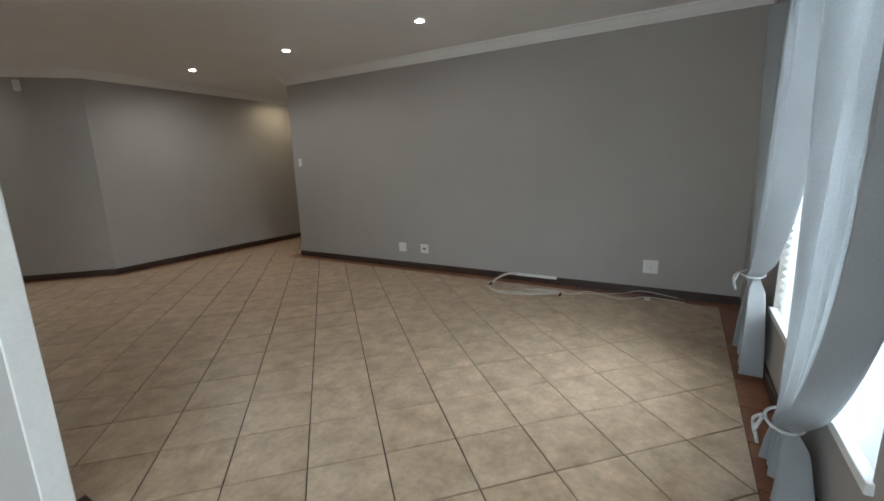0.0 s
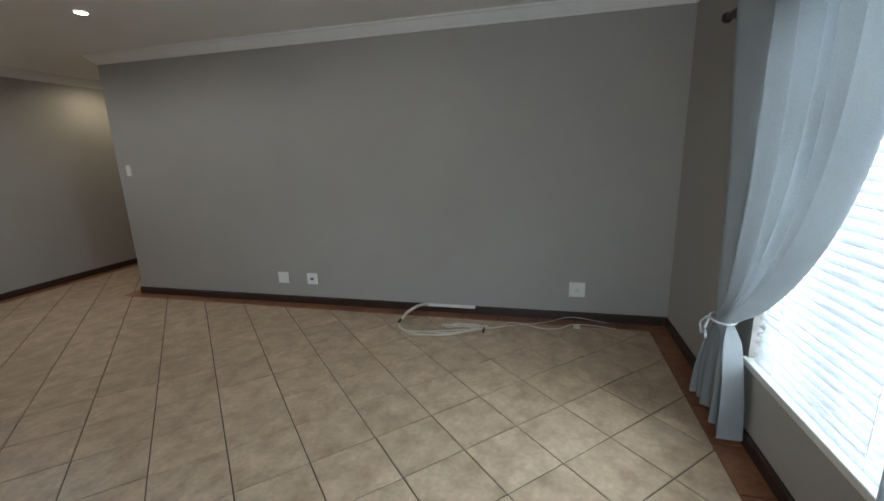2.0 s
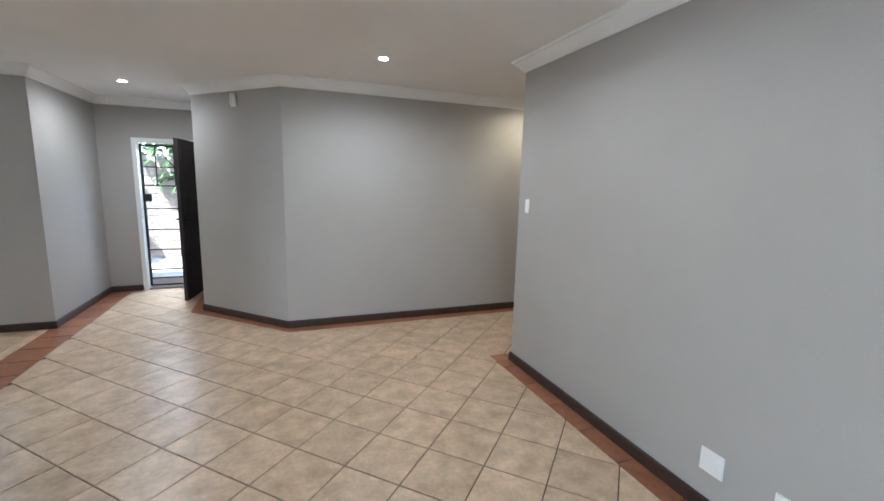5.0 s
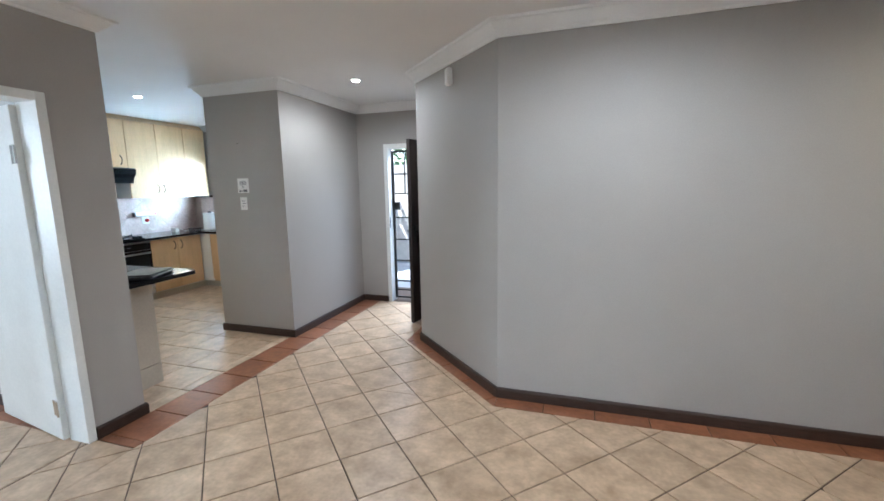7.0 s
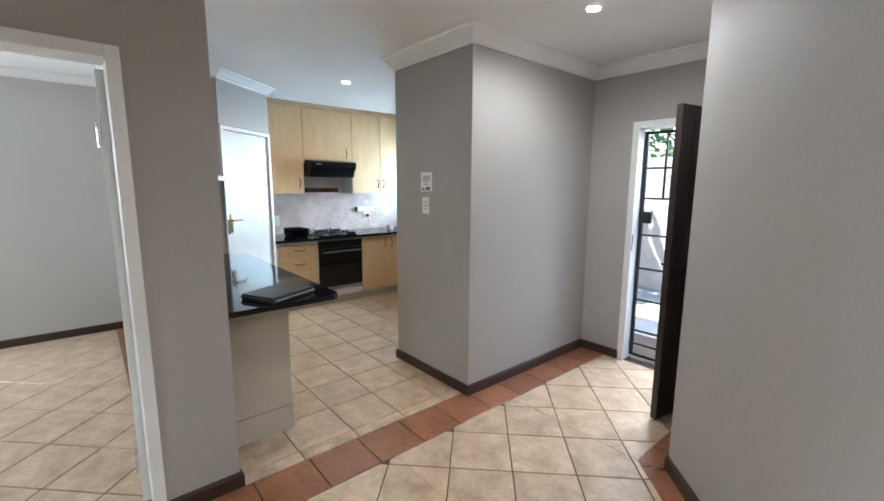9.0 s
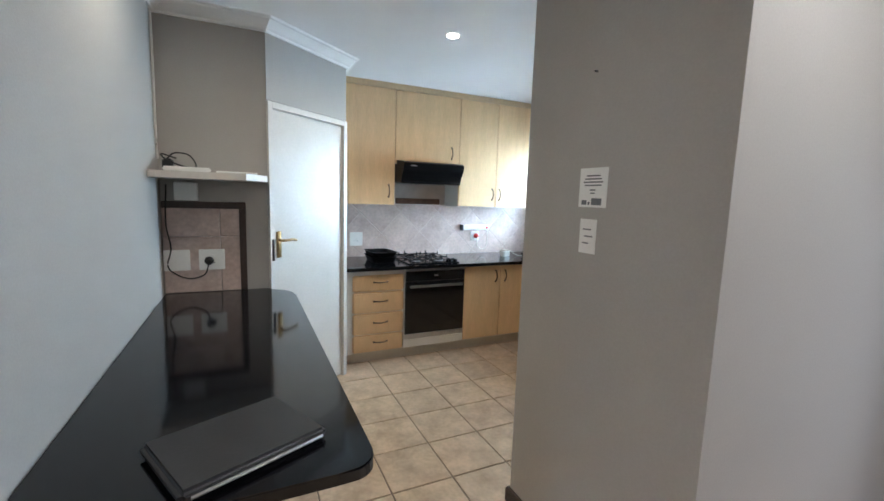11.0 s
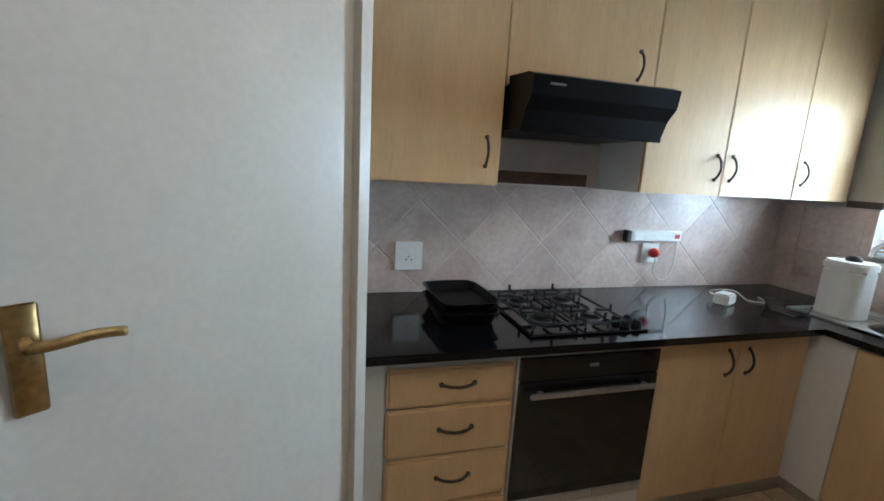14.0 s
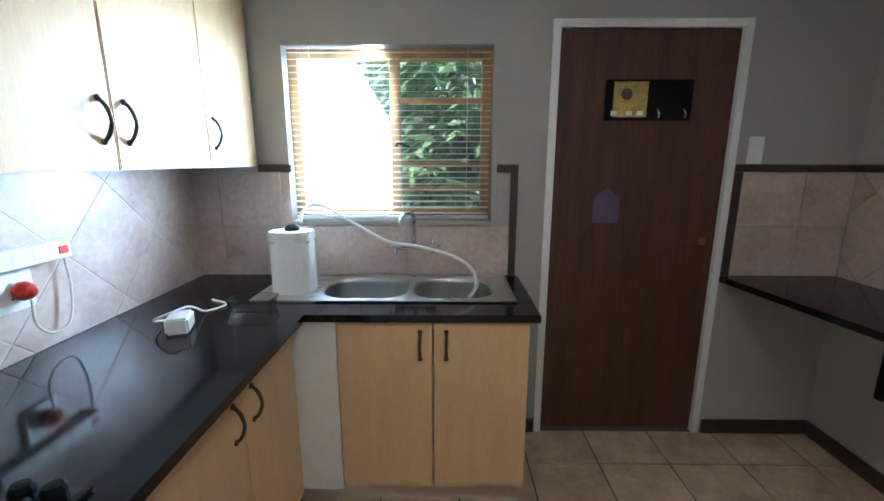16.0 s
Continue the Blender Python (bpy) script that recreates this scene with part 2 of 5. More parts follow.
def part(name, bm, material, parent=None, label="", smooth=False):
    me = bpy.data.meshes.new(name)
    bmesh.ops.recalc_face_normals(bm, faces=bm.faces)
    bm.to_mesh(me)
    bm.free()
    me.materials.append(material)
    if smooth:
        me.shade_smooth()
    ob = new(name, me)
    if parent:
        ob.parent = parent
    if label:
        ob["label"] = label
    return ob


def thing(name, label, category, group="", at=(0, 0, 0), turn=0.0):
    ob = new(name)
    ob.matrix_world = pose(*at, 0, 0, turn)
    return tagged(ob, label, category, group)


def structure(name, bm, material, label=""):
    return tagged(part(name, bm, material), label, "", "", "structure")


# ---- plan ----
TVX, TVY, WY = 2.507, 1.50, -3.97
LWY = 2.93
C1, C2 = (0.66, 2.93), (-0.262, 3.86)
FDY = 5.085
PX0, PX1, PY = -2.445, -1.55, 3.59
BX, BE = -1.615, 2.05
KX, KY, KS = -5.03, 5.715, 1.975
SX = -3.765
D1, D2 = (-3.762, 2.565), (-4.242, 3.16)
KE = -1.86
H, HC = 2.525, 2.452
T = 0.15
CT = 0.875

# walls
structure("wall_tv", box(TVX, TVX + T, WY - T, TVY, 0, H), M_WALL, "long grey painted living room wall")
structure("wall_passage_south", box(TVX + T, 5.4, TVY - T, TVY, 0, H), M_WALL)
structure("wall_passage_end", box(5.4, 5.55, TVY - T, LWY + T, 0, H), M_WALL)
structure("wall_north", box(C1[0], 5.4, LWY, LWY + T, 0, H), M_WALL, "light grey painted wall of the passage")
structure("wall_chamfer", prism([C1, (C1[0] + 0.02, C1[1] + T), (C2[0] + T, C2[1] + 0.06), C2], 0, H), M_WALL, "angled grey wall beside the entrance")
structure("wall_entry_east", box(C2[0], C2[0] + T, C2[1] + 0.001, FDY, 0, H), M_WALL)
DX0, DX1, DZ = -1.13, -0.34, 1.99
bm = bmesh.new()
bm_box(bm, PX1, DX0, FDY, FDY + T, 0, H)
bm_box(bm, DX1, C2[0] + T, FDY, FDY + T, 0, H)
bm_box(bm, DX0, DX1, FDY, FDY + T, DZ, H)
structure("wall_entry_front", bm, M_WALL, "grey wall holding the front door")
bm = bmesh.new()
bm_box(bm, PX0, PX1, PY, PY + T, 0, H)
bm_box(bm, KE, PX1, PY + T, KY, 0, H)
structure("wall_pillar", bm, M_WALL, "grey wall block between kitchen and entrance")
WX0, WX1, WZ0, WZ1 = -4.555, -3.585, 1.15, 1.95
RX0, RX1, RZ = -3.295, -2.475, 2.02
bm = bmesh.new()
bm_box(bm, KX - T, WX0, KY, KY + T, 0, H)
bm_box(bm, WX0, WX1, KY, KY + T, 0, WZ0)
bm_box(bm, WX0, WX1, KY, KY + T, WZ1, H)
bm_box(bm, WX1, RX0, KY, KY + T, 0, H)
bm_box(bm, RX0, RX1, KY, KY + T, RZ, H)
bm_box(bm, RX1, PX1, KY, KY + T, 0, H)
structure("wall_kitchen_window", bm, M_WALL, "grey kitchen wall with window and back door")
structure("wall_stove", box(KX - T, KX, 3.0, KY, 0, H), M_WALL)
structure("wall_kitchen_return", box(KX, D2[0], 3.0, D2[1], 0, H), M_WALL)
structure("wall_shelf", box(SX - T, SX, KS, D1[1], 0, H), M_WALL, "short grey wall behind the counter shelf")
structure("wall_kitchen_south", box(-5.1, BX - T, KS - 0.12, KS, 0, H), M_BED)
structure("wall_kitchen_south_face", box(SX, BX - T, KS, KS + 0.012, 0, H), M_WALL)
BY0, BY1, BZ = 0.87, 1.69, 2.0
bm = bmesh.new()
bm_box(bm, BX - T, BX, -1.4, BY0, 0, H)
bm_box(bm, BX - T, BX, BY1, BE, 0, H)
bm_box(bm, BX - T, BX, BY0, BY1, BZ, H)
structure("wall_bedroom", bm, M_WALL, "grey wall with the bedroom doorway")
structure("wall_bedroom_west", box(-5.1, -4.95, -1.4, KS - 0.12, 0, H), M_BED)
structure("wall_bedroom_south", box(-5.1, -1.46, -1.55, -1.4, 0, H), M_BED)
# unseen west wall; its opening is made up to hold the nook lamp
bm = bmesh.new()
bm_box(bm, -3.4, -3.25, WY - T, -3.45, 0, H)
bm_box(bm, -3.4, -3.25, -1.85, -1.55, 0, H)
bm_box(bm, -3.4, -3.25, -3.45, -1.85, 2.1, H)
structure("wall_nook_west", bm, M_WALL, "unseen grey wall with an added opening for a fill lamp")
# living room window wall
LX0, LX1, LZ0, LZ1 = -0.43, 1.11, 0.42, 2.10
bm = bmesh.new()
bm_box(bm, -3.4, LX0, WY - T, WY, 0, H)
bm_box(bm, LX1, TVX, WY - T, WY, 0, H)
bm_box(bm, LX0, LX1, WY - T, WY, 0, LZ0)
bm_box(bm, LX0, LX1, WY - T, WY, LZ1, H)
structure("wall_south", bm, M_WALL, "grey wall with the curtained window")
structure("ceiling", box(-5.3, 5.6, WY - T, KY + T, H, H + 0.1), M_CEIL, "plain white painted ceiling")
# diagonal pantry wall above its door
dv = Vector((D2[0] - D1[0], D2[1] - D1[1], 0))
DL = dv.length
du = dv / DL
dn = Vector((-du.y, du.x, 0))
if dn.dot(Vector((1, 1, 0))) < 0:
    dn = -dn


def dpt(s, o):
    p = Vector((*D1, 0)) + du * s + dn * o
    return (p.x, p.y)


structure("wall_pantry", prism([dpt(0, 0), dpt(DL, 0), dpt(DL, -0.12), dpt(0, -0.12)], 2.06, H), M_WALL)


# cornice: coved profile run along a wall foot
def cornice(name, pts, drop=0.0):
    """pts: the line of the wall faces, with the room on the left hand."""
    bm = bmesh.new()
    prof = [(0, 0), (0.012, 0), (0.016, 0.012), (0.03, 0.022), (0.055, 0.045), (0.07, 0.058), (0.085, 0.062), (0.09, 0.073), (0, 0.073)]
    V = [Vector((*p, 0)) for p in pts]
    rings = []
    for i, p in enumerate(V):
        a = (V[i] - V[i - 1]).normalized() if i else (V[1] - V[0]).normalized()
        b = (V[i + 1] - V[i]).normalized() if i < len(V) - 1 else a
        na, nb = Vector((-a.y, a.x, 0)), Vector((-b.y, b.x, 0))
        m = (na + nb).normalized()
        m = m / max(0.3, m.dot(na))
        rings.append([bm.verts.new(p + m * o + Vector((0, 0, HC - drop + z * (1 + drop / 0.073)))) for o, z in prof])
    k = len(prof)
    for a, b in zip(rings, rings[1:]):
        for j in range(k):
            bm.faces.new((a[j], a[(j + 1) % k], b[(j + 1) % k], b[j]))
    bm.faces.new(rings[0])
    bm.faces.new(rings[-1][::-1])
    return tagged(part(name, bm, M_CORNICE), "white coved plaster cornice", "cornice", "", "structure")


def skirting(name, pts, h=0.075):
    bm = bmesh.new()
    prof = [(0, 0), (0.016, 0), (0.016, h - 0.012), (0.010, h), (0, h)]
    V = [Vector((*p, 0)) for p in pts]
    rings = []
    for i, p in enumerate(V):
        a = (V[i] - V[i - 1]).normalized() if i else (V[1] - V[0]).normalized()
        b = (V[i + 1] - V[i]).normalized() if i < len(V) - 1 else a
        na, nb = Vector((-a.y, a.x, 0)), Vector((-b.y, b.x, 0))
        m = (na + nb).normalized()
        m = m / max(0.3, m.dot(na))
        rings.append([bm.verts.new(p + m * o + Vector((0, 0, z))) for o, z in prof])
    for a, b in zip(rings, rings[1:]):
        for j in range(5):
            bm.faces.new((a[j], a[(j + 1) % 5], b[(j + 1) % 5], b[j]))
    bm.faces.new(rings[0])
    bm.faces.new(rings[-1][::-1])
    return tagged(part(name, bm, M_SKIRT), "dark stained wooden skirting board", "baseboard", "", "structure")


LINES_TV = [(-3.25, WY), (TVX, WY), (TVX, TVY), (5.4, TVY)]
LINES_N = [(5.4, LWY), C1, C2, (C2[0], FDY)]
cornice("trim_cornice", LINES_TV, 0.018)
cornice("trim_cornice", LINES_N + [(PX1, FDY), (PX1, PY), (PX0, PY), (PX0, PY + T)], 0.022)
cornice("trim_cornice", [(BX - T, BE), (BX, BE), (BX, -1.4)][::1])
cornice("trim_cornice", [(-4.70, D2[1]), D2, D1, (SX, KS + 0.012), (BX - T, KS + 0.012)])
cornice("trim_cornice", [(KE, PY + T), (KE, KY), (-4.7, KY)])
cornice("trim_cornice", [(BX - T, KS - 0.12), (-4.95, KS - 0.12), (-4.95, -1.4)])
skirting("baseboard", LINES_TV)
skirting("baseboard", LINES_N)
skirting("baseboard", [(DX0 - 0.045, FDY), (PX1, FDY), (PX1, PY), (PX0, PY), (PX0, PY + T)])
skirting("baseboard", [(BX - 0.02, BE), (BX, BE), (BX, BY1 + 0.05)])
skirting("baseboard", [(BX, BY0 - 0.05), (BX, -1.4)])
skirting("baseboard", [(BX - T, KS - 0.12), (-4.95, KS - 0.12), (-4.95, -1.4)])
skirting("baseboard", [(KE, PY + T), (KE, KY), (RX1 + 0.05, KY)])
skirting("baseboard", [(RX0 - 0.035, KY), (-3.44, KY)])

# substrate under the tiles, everywhere indoors
floor = structure("floor", box(-5.3, 5.6, WY - T, KY + T, -0.12, -0.006), M_GROUT, "tiled floor with brown grout joints")


# ---- doors and windows ----
def frame_bars(bm, x0, x1, z1, y0, y1, w):
    bm_box(bm, x0 - w, x0 + 0.003, y0, y1, 0, z1 + w, 0.0015)
    bm_box(bm, x1 - 0.003, x1 + w, y0, y1, 0, z1 + w, 0.0015)
    bm_box(bm, x0 + 0.003, x1 - 0.003, y0, y1, z1 - 0.003, z1 + w, 0.0015)
    return bm


def lever(parent, m, material, plate=True):
    """Lever handle: backplate in the local xz plane, facing -y."""
    bm = bmesh.new()
    if plate:
        bm_box(bm, -0.021, 0.021, -0.008, 0.0, -0.088, 0.088, 0.004)
    tube([(0, 0, 0.03), (0, -0.045, 0.03)], 0.009, 10, bm)
    tube(smooth_line([(0, -0.045, 0.03), (0.03, -0.048, 0.03), (0.075, -0.047, 0.032), (0.115, -0.045, 0.026)], 5), 0.0085, 10, bm)
    bm.transform(m)
    return part("door_handle", bm, material, parent, "brass lever handle on a backplate" if material is M_BRASS else "dark metal lever handle", True)


# front door, standing open
d = tagged(part("door_1", frame_bars(bmesh.new(), DX0, DX1, DZ, FDY - 0.012, FDY + T + 0.004, 0.05), M_GLOSS), "white painted frame of the front door", "door frame", "", "structure")
bm = bmesh.new()
bm_box(bm, DX0 - 0.04, DX0 + 0.004, FDY + 0.0, FDY + 0.02, 0.98, 1.12, 0.002)
part("strike_plate", bm, M_IRON, d, "dark metal strike plate")
leaf = thing("front_door", "near-black wooden front door standing open into the entrance", "door", at=(DX1 - 0.02, FDY - 0.015, 0), turn=-100.5)
part("leaf", box(0, 0.80, -0.042, 0.0, 0.012, 2.0, 0.003), M_ENTRYDOOR, leaf)
for k in range(3):
    for s in (-0.047, 0.001):
        part("panel", box(0.12, 0.68, s, s + 0.004, 0.18 + 0.62 * k, 0.68 + 0.62 * k, 0.0015), M_ENTRYDOOR, leaf)
lever(leaf, pose(0.74, -0.042, 1.0, 0, 0, 0) @ Matrix.Diagonal((-1, 1, 1, 1)), M_IRON)
lever(leaf, pose(0.74, 0.0, 1.0, 0, 0, 180), M_IRON)

# security gate outside the front door
gate = thing("security_gate", "black steel bar security gate closed across the front doorway", "gate", at=(0, FDY + 0.115, 0))
bm = bmesh.new()
for x in (DX0 + 0.015, DX1 - 0.015):
    bm_box(bm, x - 0.015, x + 0.015, -0.012, 0.012, 0.03, 1.97, 0.002)
for z in (0.04, 1.955):
    bm_box(bm, DX0 + 0.015, DX1 - 0.015, -0.012, 0.012, z - 0.012, z + 0.012, 0.002)
part("gate_frame", bm, M_IRON, gate)
for z in (0.14, 0.26, 0.54, 0.82, 1.11, 1.42, 1.67):
    part("bar", box(DX0 + 0.03, DX1 - 0.03, -0.009, 0.009, z - 0.008, z + 0.008), M_IRON, gate)
for x in (-0.95, -0.735, -0.52):
    part("upright", box(x - 0.007, x + 0.007, -0.008, 0.008, 1.42, 1.95), M_IRON, gate)
part("brace", tube([(-0.95, 0, 1.945), (-0.735, 0, 1.675)], 0.007, 6), M_IRON, gate)
part("lock_box", box(DX0 + 0.03, DX0 + 0.10, -0.02, 0.02, 1.21, 1.31, 0.004), M_IRON, gate)

# bedroom door, standing open
bm = frame_bars(bmesh.new(), BY0, BY1, BZ, -0.012, T + 0.004, 0.045)
bm.transform(Matrix.Translation((BX, 0, 0)) @ Matrix.Rotation(radians(90), 4, 'Z'))
tagged(part("door_2", bm, M_GLOSS), "white painted bedroom door frame", "door frame", "", "structure")
leaf = thing("bedroom_door", "white painted bedroom door standing open against the wall", "door", at=(BX - T - 0.006, BY1 + 0.006, 0), turn=172)
part("leaf", box(0, 0.79, -0.0, 0.04, 0.012, 1.985, 0.003), M_GLOSS, leaf)
lever(leaf, pose(0.73, 0.04, 1.0, 0, 0, 180), M_CHROME)
for z in (0.22, 1.72):
    bm = tube([(-0.006, 0.046, z - 0.05), (-0.006, 0.046, z + 0.05)], 0.008, 8)
    bm_box(bm, 0.0, 0.05, 0.04, 0.044, z - 0.05, z + 0.05)
    part("hinge", bm, M_CHROME, leaf, "painted steel hinge")
# white door post where the walk begins
structure("door_3", box(-1.46, -1.37, -1.56, -1.38, 0, H, 0.004), M_GLOSS, "white painted door post")

# pantry door in the angled wall
RZD = Matrix(((du.x, -dn.x, 0, D1[0]), (du.y, -dn.y, 0, D1[1]), (0, 0, 1, 0), (0, 0, 0, 1)))
bm = frame_bars(bmesh.new(), 0.035, DL - 0.035, 2.02, -0.012, 0.09, 0.035)
bm.transform(RZD)
tagged(part("door_4", bm, M_CREAM), "cream painted pantry door frame", "door frame", "", "structure")
leaf = thing("pantry_door", "cream painted flush pantry door, closed", "door")
bm = box(0.039, DL - 0.039, 0.012, 0.052, 0.012, 2.016, 0.003)
bm.transform(RZD)
part("leaf", bm, M_CREAM, leaf)
lever(leaf, RZD @ pose(0.088, 0.012, 1.15), M_BRASS)
bm = box(0.012, 0.03, -0.014, -0.011, 1.05, 1.19)
bm.transform(RZD)
part("strike_plate", bm, M_CHROME, leaf, "steel strike plate")

# back door
tagged(part("door_5", frame_bars(bmesh.new(), RX0, RX1, RZ, KY - 0.012, KY + 0.10, 0.032), M_GLOSS), "white painted back door frame", "door frame", "", "structure")
leaf = thing("back_door", "dark mahogany back door, closed, with worn varnish", "door")
part("leaf", box(RX0 + 0.004, RX1 - 0.004, KY + 0.012, KY + 0.055, 0.012, RZ - 0.004, 0.003), M_WOODDOOR, leaf)
bm = tube([(RX1 - 0.075, KY + 0.012, 1.05), (RX1 - 0.075, KY - 0.004, 1.05)], 0.02, 14)
part("lock_cover", bm, M_BRASS, leaf, "worn brass lock cover")
sign = thing("sunflower_plaque", "dark wall plaque with a yellow sunflower print and hooks", "plaque", at=(0, KY + 0.010, 0))
part("board", box(-3.07, -2.67, -0.010, 0.0, 1.62, 1.80, 0.003), M_BLACK, sign)
part("print", box(-3.035, -2.88, -0.013, -0.010, 1.635, 1.79), M_YELLOW, sign, "yellow sunflower print")
bm = bmesh.new()
lathe([(0.026, 0), (0.024, 0.003)], 14, bm=bm)
bm.transform(Matrix.Translation((-2.975, -0.013, 1.735)) @ Matrix.Rotation(radians(90), 4, 'X'))
part("flower_heart", bm, M_BROWNTILE, sign)
for x in (-2.83, -2.71):
    part("hook", tube(smooth_line([(x, -0.01, 1.67), (x, -0.026, 1.655), (x, -0.032, 1.64), (x, -0.022, 1.632)], 4), 0.006, 8), M_CHROME, sign)
for x in (-3.03, -2.96, -2.91):
    part("pale_mark", box(x - 0.014, x + 0.014, -0.0145, -0.013, 1.642, 1.662), M_PAPER, sign)
stk = thing("door_sticker", "faded purple sticker on the back door", "sticker")
part("sheet", prism([(-3.087, 1.14), (-2.961, 1.14), (-2.961, 1.26), (-3.024, 1.31), (-3.087, 1.26)], 0, 0.002), M_PURPLE, stk).matrix_world = Matrix.Translation((0, KY + 0.011, 0)) @ Matrix.Rotation(radians(90), 4, 'X')

# kitchen window: wooden frame, panes, blind
win = tagged(new("window_1"), "varnished wooden kitchen window with horizontal blind", "window", "", "structure")
bm = bmesh.new()
yw0, yw1 = KY + 0.07, KY + 0.12
for a in ((WX0, WX0 + 0.05, WZ0, WZ1), (WX1 - 0.05, WX1, WZ0, WZ1), (WX0 + 0.05, WX1 - 0.05, WZ0, WZ0 + 0.05), (WX0 + 0.05, WX1 - 0.05, WZ1 - 0.05, WZ1)):
    bm_box(bm, a[0], a[1], yw0, yw1, a[2], a[3], 0.004)
part("window_frame", bm, M_PINE, win)
xm = -4.05
part("mullion", box(xm - 0.025, xm + 0.025, yw0, yw1, WZ0 + 0.05, WZ1 - 0.05, 0.004), M_PINE, win)
for z in (1.30, 1.42, 1.72):
    part("transom", box(xm + 0.025, WX1 - 0.05, yw0 + 0.01, yw1 - 0.01, z - 0.012, z + 0.012, 0.003), M_PINE, win)
for a, b in ((WX0 + 0.05, xm - 0.025), (xm + 0.025, WX1 - 0.05)):
    p = part("pane", box(a, b, yw0 + 0.022, yw0 + 0.026, WZ0 + 0.05, WZ1 - 0.05), M_CLEAR, win)
    p.visible_shadow = False
part("window_sill", box(WX0, WX1, KY - 0.02, KY + 0.07, WZ0 - 0.02, WZ0 + 0.002, 0.004), M_WALL, win)
part("latch", tube(smooth_line([(xm, yw0 - 0.005, 1.50), (xm + 0.02, yw0 - 0.03, 1.52), (xm + 0.09, yw0 - 0.03, 1.49)], 4), 0.006, 8), M_IRON, win, "black window latch")
blind = thing("kitchen_blind", "white horizontal slat blind, open, in the kitchen window", "blind", at=(0, KY + 0.035, 0))
part("headrail", box(WX0 + 0.005, WX1 - 0.005, -0.025, 0.03, WZ1 - 0.002, WZ1 + 0.06, 0.004), M_WALL, blind)
bm0 = box(WX0 + 0.012, WX1 - 0.012, -0.0125, 0.0125, -0.0008, 0.0008)
slat = part("slat", bm0, M_SLAT, blind)
NS = 27
for k in range(NS):
    s = slat if k == 0 else slat.copy()
    if k:
        scene.collection.objects.link(s)
    s.matrix_basis = pose(0, 0, WZ0 + 0.035 + k * (WZ1 - WZ0 - 0.06) / (NS - 1), 8, 0, 0)
for x in (WX0 + 0.12, WX1 - 0.12):
    part("ladder_cord", tube([(x, -0.013, WZ0 + 0.02), (x, -0.013, WZ1)], 0.0012, 5), M_PLASTIC, blind)
part("bottom_rail", box(WX0 + 0.012, WX1 - 0.012, -0.014, 0.014, WZ0 + 0.006, WZ0 + 0.022, 0.003), M_SLAT, blind)

# living room window: steel frame, blind, sill
win = tagged(new("window_2"), "white steel living room window behind a closed blind", "window", "", "structure")
yl0, yl1 = WY - 0.12, WY - 0.08
bm = bmesh.new()
for a in ((LX0, LX0 + 0.04, LZ0, LZ1), (LX1 - 0.04, LX1, LZ0, LZ1), (LX0 + 0.04, LX1 - 0.04, LZ0 - 0.02, LZ0 + 0.012), (LX0 + 0.04, LX1 - 0.04, LZ1 - 0.04, LZ1)):
    bm_box(bm, a[0], a[1], yl0, yl1, a[2], a[3], 0.003)
part("window_frame", bm, M_GLOSS, win)
for x in (0.06, 0.58):
    part("mullion", box(x - 0.015, x + 0.015, yl0, yl1, LZ0 + 0.04, LZ1 - 0.04, 0.003), M_GLOSS, win)
part("transom", box(LX0 + 0.04, LX1 - 0.04, yl0 + 0.003, yl1 - 0.003, 1.60, 1.63, 0.003), M_GLOSS, win)
p = part("pane", box(LX0 + 0.04, LX1 - 0.04, yl0 + 0.018, yl0 + 0.022, LZ0 + 0.04, LZ1 - 0.04), M_CLEAR, win)
p.visible_shadow = False
part("window_sill", box(LX0 - 0.02, LX1 + 0.02, WY - 0.075, WY + 0.02, LZ0 - 0.03, LZ0 + 0.006, 0.003), M_GLOSS, win)
blind = thing("living_room_blind", "white horizontal slat blind, nearly closed, over the living room window", "blind", at=(0, WY - 0.035, 0))
part("headrail", box(LX0 + 0.01, LX1 - 0.01, -0.025, 0.025, LZ1 - 0.05, LZ1, 0.004), M_SLAT, blind)
bm0 = box(LX0 + 0.012, LX1 - 0.012, -0.024, 0.024, -0.001, 0.001)
slat = part("slat", bm0, M_SLAT, blind)
NS = 38
for k in range(NS):
    s = slat if k == 0 else slat.copy()
    if k:
        scene.collection.objects.link(s)
    s.matrix_basis = pose(0, 0, LZ0 + 0.022 + k * (LZ1 - LZ0 - 0.08) / (NS - 1), -38, 0, 0)
for x in (LX0 + 0.2, 0.32, LX1 - 0.2):
    part("ladder_cord", tube([(x, 0.026, LZ0 + 0.02), (x, 0.026, LZ1 - 0.05)], 0.0015, 5), M_PLASTIC, blind)


